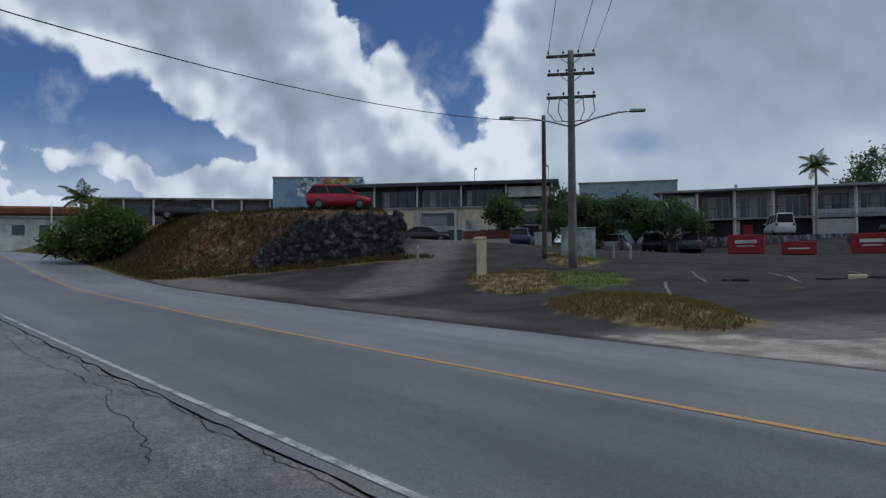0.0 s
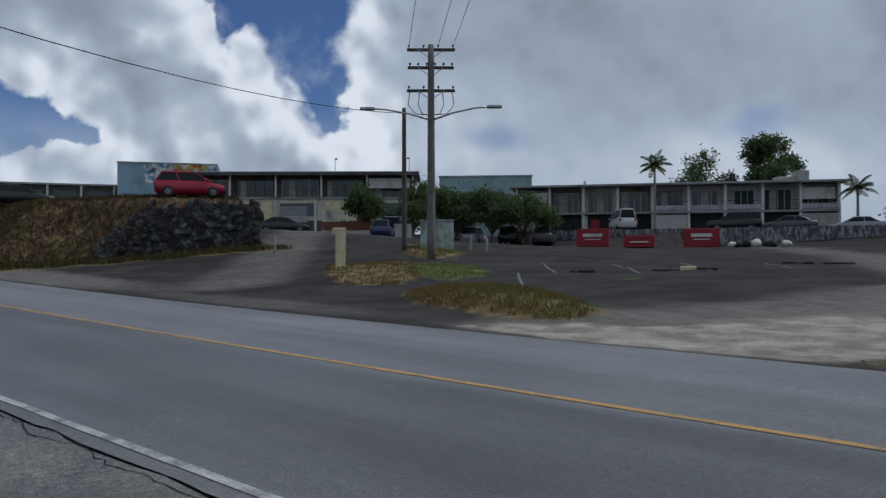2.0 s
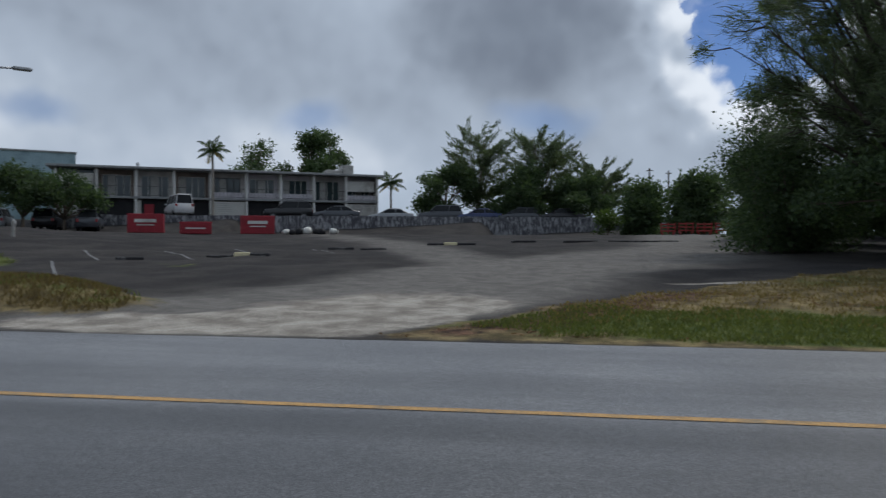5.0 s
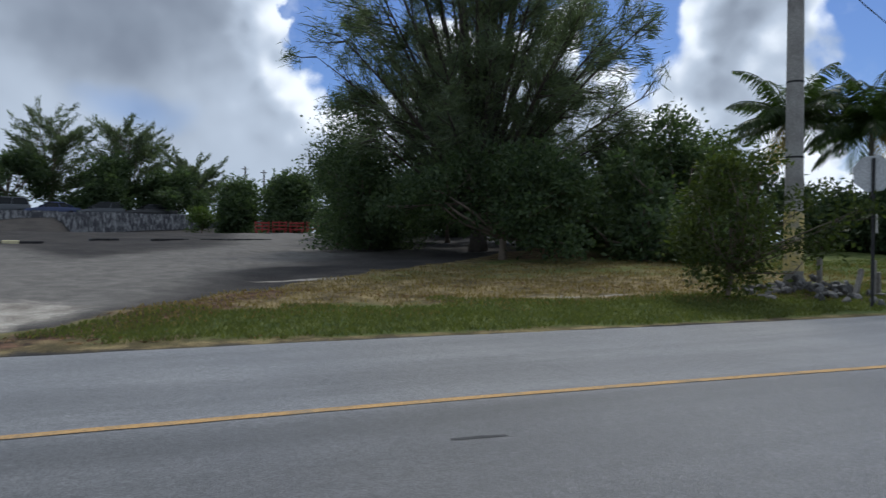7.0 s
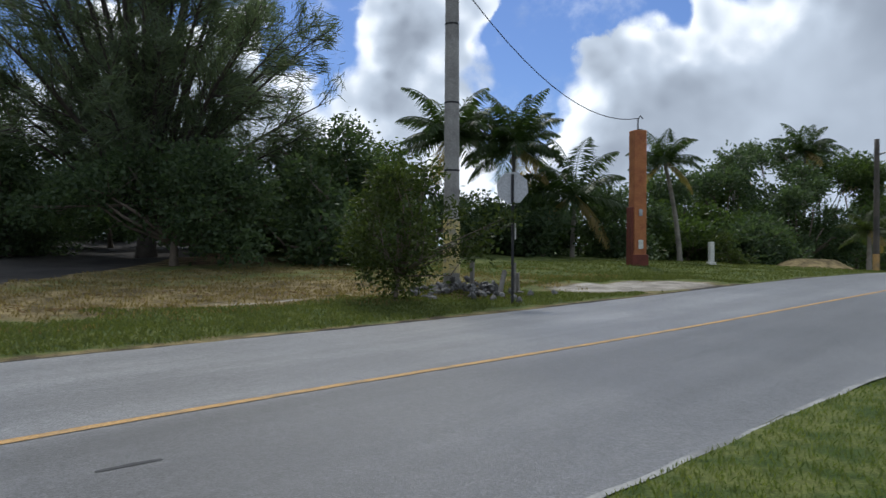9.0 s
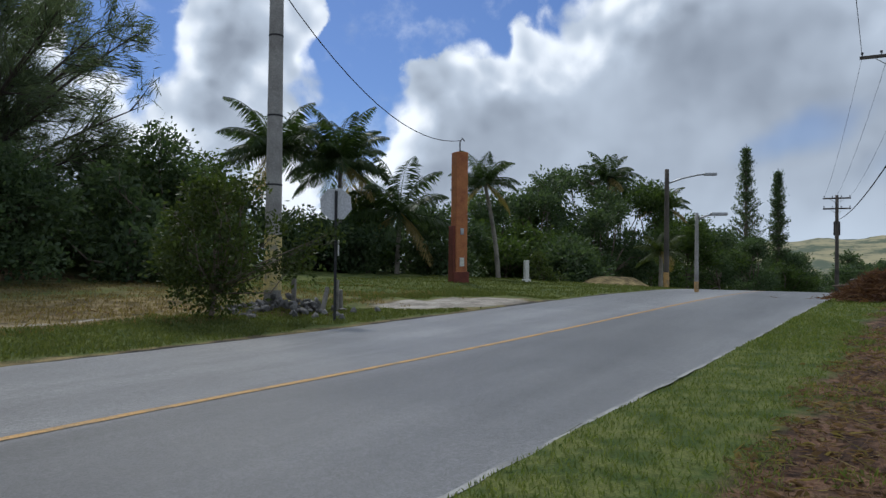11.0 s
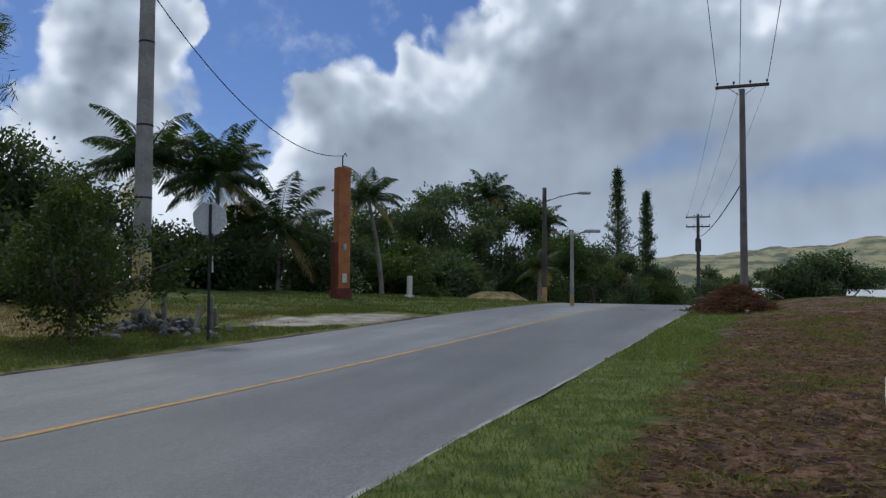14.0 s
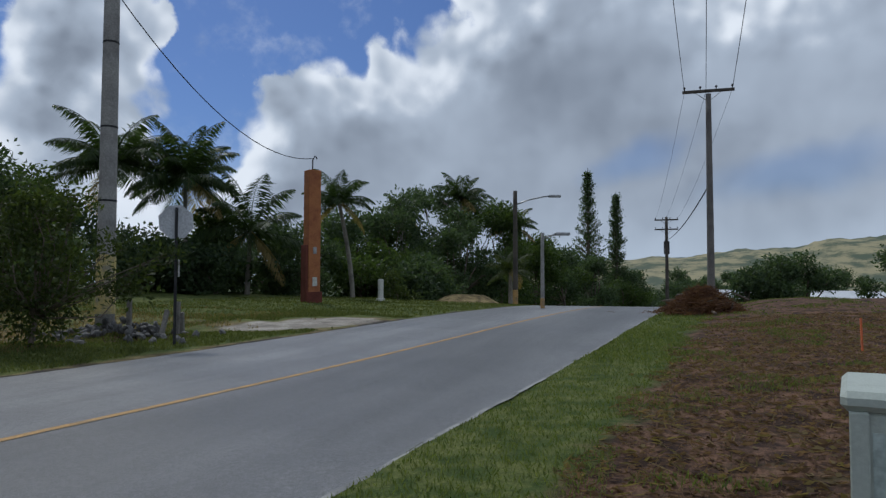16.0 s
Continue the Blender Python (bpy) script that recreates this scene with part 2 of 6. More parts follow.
M_ROCK = worn((0.028, 0.027, 0.029), (0.13, 0.128, 0.126), 2.4, 0.46, 0.72, 8, 0.35, bump=0.6)
M_LEAF_DARK = leafy((0.020, 0.040, 0.021), (0.112, 0.155, 0.075))
M_LEAF = leafy((0.024, 0.046, 0.013), (0.105, 0.15, 0.04))
M_LEAF_OLIVE = leafy((0.018, 0.032, 0.009), (0.085, 0.108, 0.028))
M_NEEDLE = leafy((0.034, 0.050, 0.034), (0.15, 0.185, 0.115))
M_FROND = leafy((0.022, 0.042, 0.015), (0.07, 0.105, 0.034), 0.4)
M_FROND_DRY = leafy((0.20, 0.15, 0.06), (0.34, 0.26, 0.10), 0.6)
M_TWIG = leafy((0.05, 0.022, 0.015), (0.17, 0.088, 0.058), 0.8)


def ground_paint(k, where):
    """Dark old asphalt, with lawn, dry grass, pale grit and cut brown growth where the masks are strong."""
    def mask(name, rough_scale=1.1, reach=0.5, soft_low=0.36):
        spot = k.add("ShaderNodeAttribute")
        spot.attribute_name = name
        raw = spot.outputs["Fac"]
        wild = k.math("MULTIPLY", k.math("SUBTRACT", k.noise(where, rough_scale, 7, 0.68), 0.5), 2 * reach)
        return k.step(k.math("ADD", raw, wild), soft_low, 1 - soft_low)

    grain = k.step(k.noise(where, 45.0, 3, 0.7), 0.3, 0.75, 0.62, 1.4)
    soft = k.noise(where, 0.5, 5, 0.6)
    tar = k.mix(k.step(soft, 0.35, 0.7), (0.033, 0.030, 0.029), (0.062, 0.056, 0.051))
    lawn = k.mix(k.step(k.noise(where, 2.2, 5, 0.65), 0.35, 0.65), (0.048, 0.076, 0.018), (0.135, 0.15, 0.045))
    dry = k.mix(k.step(k.noise(where, 1.6, 6, 0.65), 0.35, 0.68), (0.080, 0.062, 0.030), (0.29, 0.225, 0.11))
    grit = k.mix(k.step(k.noise(where, 1.3, 6, 0.65), 0.35, 0.68), (0.22, 0.195, 0.165), (0.44, 0.405, 0.35))
    brown = k.mix(k.step(k.noise(where, 2.8, 6, 0.7), 0.38, 0.64), (0.036, 0.021, 0.015), (0.18, 0.102, 0.064))
    far = k.mix(k.step(k.noise(where, 0.02, 6, 0.6), 0.4, 0.6), (0.035, 0.055, 0.02), (0.10, 0.105, 0.045))
    dust = k.mix(k.step(k.noise(where, 2.0, 6, 0.65), 0.3, 0.7), (0.125, 0.116, 0.106), (0.20, 0.186, 0.168))
    mixed = k.mix(mask("dust", 0.35, 0.35, 0.1), tar, dust)
    mixed = k.mix(mask("dry"), mixed, dry)
    mixed = k.mix(mask("grit", 0.9), mixed, grit)
    mixed = k.mix(mask("lawn"), mixed, lawn)
    mixed = k.mix(mask("brown"), mixed, brown)
    mixed = k.mix(mask("far", 0.1), mixed, far)
    return k.add("ShaderNodeVectorMath", {0: mixed, "Scale": grain}, operation="SCALE").outputs[0]


M_GROUND = material("ground", ground_paint, 0.95, bump=0.6, bump_scale=22, spec=0.15)

# ---- building helpers ----
def mesh_ob(name, verts, faces, mats=(), parent=None, label="", smooth=False):
    me = bpy.data.meshes.new(name)
    me.from_pydata([tuple(v) for v in verts], [], [tuple(f) for f in faces])
    for m in (mats if isinstance(mats, (list, tuple)) else [mats]):
        me.materials.append(m)
    if smooth:
        me.shade_smooth()
    ob = new(name, me)
    ob.parent = parent
    return tagged(ob, label)


def part(name, bm, mat, parent=None, label="", smooth=False):
    """A bmesh as one mesh object under a thing or a part."""
    me = bpy.data.meshes.new(name)
    bm.to_mesh(me)
    bm.free()
    me.materials.append(mat)
    if smooth:
        me.shade_smooth()
    ob = new(name, me)
    ob.parent = parent
    return tagged(ob, label)


def empty(name, m, label, category, group="", kind=""):
    ob = new(name)
    ob.empty_display_size = 0.2
    ob.matrix_world = m
    return tagged(ob, label, category, group, kind)


def box(bm, x0, x1, y0, y1, z0, z1, bevel=0.0, m=None):
    made = bmesh.ops.create_cube(bm, size=1.0)["verts"]
    for v in made:
        v.co = Vector(((x0 + x1) / 2 + v.co.x * (x1 - x0), (y0 + y1) / 2 + v.co.y * (y1 - y0), (z0 + z1) / 2 + v.co.z * (z1 - z0)))
    if bevel:
        edges = list({e for v in made for e in v.link_edges})
        made = bmesh.ops.bevel(bm, geom=edges, offset=bevel, segments=1, affect="EDGES")["verts"]
    if m is not None:
        bmesh.ops.transform(bm, matrix=m, verts=made)
    return bm


def boxes(*rows, bevel=0.0):
    bm = bmesh.new()
    for r in rows:
        box(bm, *r, bevel=bevel)
    return bm


def tube(bm, points, radii, sides=8, cap=True):
    """A tapered tube through the points."""
    rings = []
    pts = [Vector(p) for p in points]
    for i, p in enumerate(pts):
        way = (pts[min(i + 1, len(pts) - 1)] - pts[max(i - 1, 0)]).normalized()
        side = way.cross(Vector((0.31, 0.87, 0.38))).normalized()
        other = way.cross(side)
        r = radii[i] if hasattr(radii, "__len__") else radii
        rings.append([bm.verts.new(p + r * (math.cos(a) * side + math.sin(a) * other)) for a in (2 * math.pi * j / sides for j in range(sides))])
    for a, b in zip(rings, rings[1:]):
        for j in range(sides):
            bm.faces.new((a[j], a[(j + 1) % sides], b[(j + 1) % sides], b[j]))
    if cap:
        bm.faces.new(rings[0][::-1]), bm.faces.new(rings[-1])
    return bm


def sag(a, b, drop, steps=14):
    a, b = Vector(a), Vector(b)
    return [a.lerp(b, i / steps) - Vector((0, 0, drop * 4 * (i / steps) * (1 - i / steps))) for i in range(steps + 1)]


def ease(v, low, high):
    t = min(max((v - low) / (high - low), 0.0), 1.0)
    return t * t * (3 - 2 * t)


# ---- the ground ----
ROAD_NEAR, ROAD_MID, ROAD_FAR = 2.62, 6.32, 10.4


def bend(x):
    """How far the road has turned aside: straight at first, then slowly to the right."""
    return -0.0375 * (math.sqrt((x - 4) ** 2 + 9) + (x - 4))


def far_climb(x):
    """The road rises more steeply where it leaves the lot behind."""
    return 1.2 * ease(-x, 34, 76)


def road_height(x):
    if x < 0:
        return 0.0003 * x * x / (1 + 0.0003 * x * x / 6) + far_climb(x)
    return 0.26 * ease(x, 8, 32) - 0.045 * min(max(x - 34, 0), 60) * ease(x, 34, 60)


def wall_side(x, y):
    """How far a place lies behind the long low wall at the back of the lot."""
    return (x + 41.5) * -0.296 + (y - 56.5) * 0.955


def bank(x, y):
    """How far a place lies inside the raised bank, and the width of its slope there."""
    front = Vector((-9.2, -14.6)).normalized()
    rel = Vector((x + 36.8, y - 24.1))
    along = rel.dot(front)
    inside = rel.x * front.y - rel.y * front.x
    back = -rel.x * 0.49 - rel.y * 0.87
    if back < min(inside, y - 11.3):
        return back, 0.9
    return min(inside, y - 11.3), 1.0 + 4.6 * ease(along, 5.6, 12.0)


def height(x, y):
    z = road_height(x)
    v = y - bend(x)
    off = max(v - ROAD_FAR, 0.0)
    z -= far_climb(x) * ease(off, 2, 14)
    z += 0.042 * min(off, 46.0) * (1 - 0.5 * ease(x, 25, 60))
    z += 2.0 * ease(-x, 12, 50) * ease(off, 0, 22) * (1 - 0.5 * ease(y, 30, 46)) * (1 - ease(y, 40, 54) * (1 - ease(-x, 46, 56)))
    z += 1.4 * ease(wall_side(x, y), 0.15, 0.5) * ease(x, -46, -40) * (1 - ease(x, 8, 16))
    inside, width = bank(x, y)
    if inside > 0:
        z += max(4.9 - z, 0) * ease(inside, 0, width)
    z += 0.06 * ease(ROAD_NEAR - 0.1 - v, 0.0, 0.3) * ease(x, 1, 3)
    z += 0.10 * ease(ROAD_NEAR - v, 0.5, 6) * ease(x, 2, 12)
    z += 0.4 * ease(x, 16, 34) * ease(-v, -2, 4) * (1 - ease(x, 40, 58))
    if x > 60:
        z -= 2.6 * ease(x, 60, 160)
    away = math.hypot(x, y)
    rough = 0.05 * ease(off, 0.3, 3) + 0.04 * ease(ROAD_NEAR - 0.6 - v, 0.2, 2) * ease(x, 0, 4)
    z += rough * 2 * noise.noise((x * 0.7, y * 0.7, 0.3)) * (1 - ease(away, 80, 120))
    # two low grass islands in the mouth of the lot
    z += 0.36 * blob(x, y, -11.6, 14.6, 5.2, 1.9, -0.42)
    z += 0.5 * blob(x, y, 43.8, 11.9, 3.6, 2.0, -0.1)
    z += 0.26 * blob(x, y, -22.9, 19.4, 4.2, 2.6, -0.75)
    z += 0.10 * blob(x, y, -21.6, 21.5, 5.2, 2.2, -0.75)
    return z


def blob(x, y, cx, cy, rx, ry, turn):
    c, s = math.cos(turn), math.sin(turn)
    u, v = (c * (x - cx) + s * (y - cy)) / rx, (-s * (x - cx) + c * (y - cy)) / ry
    return 1 - ease(math.hypot(u, v), 0.35, 1.0)


def path(x, y, spots, reach):
    """1 along a way through the spots, fading to 0 at its reach."""
    least = 1e9
    for (ax, ay), (bx, by) in zip(spots, spots[1:]):
        t = ((x - ax) * (bx - ax) + (y - ay) * (by - ay)) / ((bx - ax) ** 2 + (by - ay) ** 2)
        t = min(max(t, 0), 1)
        least = min(least, math.hypot(x - ax - t * (bx - ax), y - ay - t * (by - ay)))
    return 1 - ease(least, reach * 0.25, reach)


def lines(low, high, fine, edge):
    """Grid lines: even within low..high, ever wider beyond, to edge."""
    inner = list(np.arange(low, high + fine / 2, fine))
    step, outer = fine, []
    while (outer[-1] if outer else high) < edge:
        step *= 1.22
        outer.append((outer[-1] if outer else high) + step)
    return sorted([low - (v - high) for v in outer] + inner + outer)


def masks(x, y_true):
    y = y_true - bend(x)
    far_side = ease(y, ROAD_FAR - 0.1, ROAD_FAR + 0.4)
    near_side = ease(ROAD_NEAR - y, -0.35, 0.1)
    edge = -2.4 + 0.78 * (y - 11) + 0.25 * max(y - 17, 0)   # the lot's edge leans away from the road
    right = ease(x, edge - 0.8, edge + 0.8) * far_side
    lawn, dry, grit, brown, far = 0.0, 0.0, 0.0, 0.0, 0.0
    # far verge: green by the road and farther along, dry in the middle
    strip = ease(y, 11.2 - 0.7 * ease(x, 1, 4), 11.9 - 0.8 * ease(x, 1, 4)) * (1 - ease(y, 13.3, 15.0))
    band = ease(y, 14.2, 15.4) * (1 - ease(y, 17.6, 19.5)) * (1 - ease(x, 13, 16))
    lawn = right * max(0.86 * strip, 0.50 - 0.42 * band, 0.78 * ease(x, 16, 22))
    dry = right * 0.9
    brown = right * max(0.66 * (1 - ease(x - edge, 0.8, 3.6)) * (1 - ease(y, 17, 21)), 0.36 * band, 0.55 * (1 - ease(y, 10.9, 11.5)) * (1 - ease(x, 1, 5)), 0.55 * ease(y, 24, 27) * (1 - ease(x, 18, 22)), 0.62 * blob(x, y, 15.2, 13.2, 3.2, 1.6, -0.4))
    grit = max(0.95 * blob(x, y, 21.4, 12.2, 5.0, 1.9, -0.2), 0.75 * blob(x, y, 4.6, 19.5, 2.6, 0.55, 0.05), 0.62 * blob(x, y, 9.6, 14.6, 2.4, 0.5, -0.1), 0.66 * right * blob(x, y, -0.7, 11.25, 2.2, 0.3, 0.07))
    # pale grit and dust swept over the mouth of the lot
    grit = max(grit, (1 - right) * far_side * max(0.92 * blob(x, y, -4.0, 11.6, 8.0, 2.2, 0.12), 0.78 * blob(x, y, -3.0, 14.2, 4.6, 3.6, 0.6)))
    dust = (1 - right) * far_side * max(0.95 * path(x, y, ((-6, 11.5), (-3, 16), (-0.7, 24), (4, 30), (8.5, 38), (10.5, 55)), 6.0), 0.72 * path(x, y, ((-2.8, 27), (-9.5, 43), (-18, 55)), 3.0),
                                        0.62 * path(x, y, ((-24, 14.5), (-32, 22), (-44, 33), (-54, 44)), 3.4), 0.5 * blob(x, y, -18, 11.5, 10, 1.6, 0), 0.8 * blob(x, y, -36, 12.0, 16, 2.6, 0))
    lawn, dry, brown = lawn * (1 - grit * right), dry * (1 - 0.6 * grit * right), brown * (1 - grit * right)
    lawn, dry = lawn * (1 - blob(x, y, 43.8, 14.4, 5, 3.0, -0.1)), max(dry, 0.7 * blob(x, y, 43.8, 14.4, 5, 3.0, -0.1))
    # islands
    dry = max(dry, 0.95 * blob(x, y, -11.6, 14.6, 6.6, 2.5, -0.42), 0.85 * blob(x, y, -22.2, 20.4, 7.6, 3.2, -0.75), 0.8 * blob(x, y, -27.5, 29, 6, 2.2, -0.6))
    lawn = max(lawn, 0.50 * blob(x, y, -10.8, 14.7, 6.0, 2.2, -0.42), 0.75 * blob(x, y, -20.4, 22.6, 6.0, 2.8, -0.75), 0.5 * blob(x, y, -27, 30, 5, 2, -0.6), 0.45 * blob(x, y, -13, 24, 3, 0.8, -0.5))
    # the bank
    inside, width = bank(x, y_true)
    on_bank = ease(inside, -3.0, -1.4) if width > 0.95 else ease(inside, 0.2, 0.9)
    dry = max(dry, on_bank * (1 - ease(inside, width + 2, width + 5)))
    lawn = max(lawn, 0.62 * on_bank * (1 - ease(inside, 0.2, 1.2)), 0.40 * on_bank * (1 - ease(inside, width, width + 3)))
    brown = max(brown, 0.54 * on_bank * (1 - ease(inside, width + 1, width + 4)))
    dry = max(dry, 0.8 * far_side * ease(-x, 42, 46) * (1 - ease(y, 12.5, 14)))
    # near verge
    verge = near_side * ease(x, 0.5, 2.5)
    lawn = max(lawn, verge * 0.92)
    brown = max(brown, verge * ease(ROAD_NEAR - y - 0.5, 0.0, 1.5 + 0.03 * x) * 0.70)
    far = ease(math.hypot(x, y), 75, 110)
    return lawn, dry, grit, brown, far, dust


xs, ys = lines(-62, 46, 0.6, 4200), lines(-9, 34, 0.5, 4200)
grid = [(x, y, height(x, y)) for y in ys for x in xs]
w = len(xs)
ground = mesh_ob("ground", grid, [(j * w + i, j * w + i + 1, (j + 1) * w + i + 1, (j + 1) * w + i) for j in range(len(ys) - 1) for i in range(w - 1)], M_GROUND, smooth=True)
tagged(ground, "rising ground of dark asphalt lot, dry grass and brown cut verge", "ground", kind="structure")
values = np.array([masks(x, y) for x, y, z in grid])
for i, name in enumerate(("lawn", "dry", "grit", "brown", "far", "dust")):
    ground.data.attributes.new(name, "FLOAT", "POINT").data.foreach_set("value", values[:, i])


def ribbon(name, y0, y1, x0, x1, lift, mat, label, category, wobble=0.0, step=0.3, cols=1):
    """A strip along the road that follows its rise."""
    verts, faces, count = [], [], int((x1 - x0) / step) + 1
    for i in range(count + 1):
        x = x0 + (x1 - x0) * i / count
        for j in range(cols + 1):
            y = y0 + (y1 - y0) * j / cols
            shake = wobble * noise.noise((x * 1.7, y * 3.0, 5.0)) if j in (0, cols) else 0
            verts.append((x, y + shake + bend(x) + (0.029 * min(x, 0) if y < 4 else 0), road_height(x) + lift))
    for i in range(count):
        for j in range(cols):
            a = i * (cols + 1) + j
            faces.append((a, a + cols + 1, a + cols + 2, a + 1))
    return tagged(mesh_ob(name, verts, faces, mat), label, category, kind="structure")


ribbon("road", ROAD_NEAR - 0.1, ROAD_FAR, -220, 160, 0.022, M_ROAD, "grey two-lane asphalt road with fine aggregate", "road", 0.06, cols=3)
ribbon("shoulder", -9, ROAD_NEAR - 0.12, -220, 3.5, 0.012, M_OLD, "cracked dark old asphalt shoulder beside the road", "pavement", 0.1)
ribbon("centre_line", ROAD_MID - 0.06, ROAD_MID + 0.06, -220, 160, 0.028, M_YELLOW, "worn yellow centre line painted on the road", "road marking", 0.012)
ribbon("edge_line", ROAD_NEAR + 0.05, ROAD_NEAR + 0.14, -220, 1.2, 0.028, M_WHITE_LINE, "worn white edge line painted on the road", "road marking", 0.012)
ribbon("road_edge", ROAD_NEAR - 0.11, ROAD_NEAR - 0.045, 2.2, 80, 0.027, M_ROAD_RIM, "pale crumbled edge of the road beside grass", "road edge", 0.05)

# ---- trees ----
def leaf_cloud(name, centres, ways, length, width, mat, parent, rng, label=""):
    """Many small leaves, each a kite of four corners, at the centres and along the ways."""
    count = len(centres)
    ways = ways / np.linalg.norm(ways, axis=1)[:, None]
    side = np.cross(ways, rng.normal(size=(count, 3)))
    side /= np.linalg.norm(side, axis=1)[:, None]
    lengths = length * rng.uniform(0.6, 1.4, (count, 1))
    widths = width * rng.uniform(0.6, 1.4, (count, 1))
    a, c = centres - ways * lengths / 2, centres + ways * lengths / 2
    b, d = centres + side * widths / 2, centres - side * widths / 2
    verts = np.stack([a, b, c, d], 1).reshape(-1, 3)
    me = bpy.data.meshes.new(name)
    me.vertices.add(4 * count), me.loops.add(4 * count), me.polygons.add(count)
    me.vertices.foreach_set("co", verts.ravel())
    me.loops.foreach_set("vertex_index", np.arange(4 * count, dtype=np.int32))
    me.polygons.foreach_set("loop_start", np.arange(0, 4 * count, 4, dtype=np.int32))
    me.update(calc_edges=True)
    me.materials.append(mat)
    ob = new(name, me)
    ob.parent = parent
    return tagged(ob, label)


def puffs(rng, blobs, per_area, gap=0.35):
    """Points near the skins of uneven blobs (x, y, z, rx, ry, rz), gathered into sprigs, with the way out at each."""
    spots, outs = [], []
    for x, y, z, rx, ry, rz in blobs:
        count = int(per_area * (rx * ry + ry * rz + rx * rz) * 4)
        sprigs = max(count // 14, 6)
        d = rng.normal(size=(sprigs, 3))
        d /= np.linalg.norm(d, axis=1)[:, None]
        bump = np.array([1 + 0.45 * noise.noise((v[0] * 2.2 + x, v[1] * 2.2 + y, v[2] * 2.2 + z)) for v in d])
        deep = (1 - rng.random(sprigs) ** 2.2 * 0.75) * bump
        keep = np.array([noise.noise((v[0] * 3.1 + z, v[1] * 3.1 + x, v[2] * 3.1)) for v in d]) > -gap
        d, deep = d[keep], deep[keep]
        c = d * deep[:, None] * np.array([rx, ry, rz]) + np.array([x, y, z])
        reach = 0.16 * (rx + ry + rz) / 3 + 0.08
        pts = np.repeat(c, 14, 0) + rng.normal(size=(len(c) * 14, 3)) * reach
        spots.append(pts), outs.append(np.repeat(d, 14, 0) + rng.normal(size=(len(c) * 14, 3)) * 0.7)
    return np.concatenate(spots), np.concatenate(outs)


def limbs(bm, base, blobs, r, rng, fork=0.35):
    """A trunk from the base that forks into limbs, one into each blob."""
    base = Vector(base)
    mean = Vector(np.mean([b[:3] for b in blobs], 0))
    crotch = base.lerp(mean, fork)
    crotch.x, crotch.y = base.x + (mean.x - base.x) * 0.2, base.y + (mean.y - base.y) * 0.2
    tube(bm, [base - Vector((0, 0, 0.25)), base + Vector((0, 0, 0.1)), base.lerp(crotch, 0.5), crotch], [r * 1.35, r * 1.1, r * 0.9, r * 0.75], 8)
    for b in blobs:
        tip = Vector(b[:3])
        bend = crotch.lerp(tip, 0.5) + Vector(rng.normal(size=3)) * 0.12 * (tip - crotch).length
        tube(bm, [crotch - Vector((0, 0, 0.1)), bend, tip], [r * 0.55, r * 0.35, r * 0.12], 6)
        for _ in range(3):
            end = tip + Vector(rng.normal(size=3) * np.array(b[3:]) * 0.55)
            tube(bm, [bend.lerp(tip, 0.6), end], [r * 0.18, r * 0.04], 4)
    return bm


def tree(name, base, blobs, label, category="tree", leaf=M_LEAF, bark=M_BARK, r=0.2, density=9, size=(0.22, 0.10), seed=1, gap=0.35, droop=0.0, group=""):
    """blobs: offsets from the base, and radii."""
    rng = np.random.default_rng(seed)
    x, y = base
    z = height(x, y)
    top = empty(name, pose(x, y, z), label, category, group)
    part("trunk", limbs(bmesh.new(), (0, 0, 0), blobs, r, rng), bark, top, smooth=True)
    spots, outs = puffs(rng, blobs, density, gap)
    outs[:, 2] -= droop
    keep = spots[:, 2] > 0.03
    leaf_cloud("crown", spots[keep], outs[keep], size[0], size[1], leaf, top, rng)
    return top


def around(rng, count, wide, tall, low, size, deep=None):
    """Blobs heaped into a crown."""
    made = []
    for _ in range(count):
        h = rng.random()
        ring = math.sin(math.pi * min(0.25 + 0.72 * h, 1.0)) ** 0.7
        a, s = rng.uniform(0, 2 * math.pi), size * rng.uniform(0.7, 1.25)
        q = math.sqrt(rng.random())
        made.append((wide * q * ring * math.cos(a), (deep or wide) * q * ring * math.sin(a), low + (tall - low) * h * 0.92, s, s, s * rng.uniform(0.6, 0.9)))
    return made


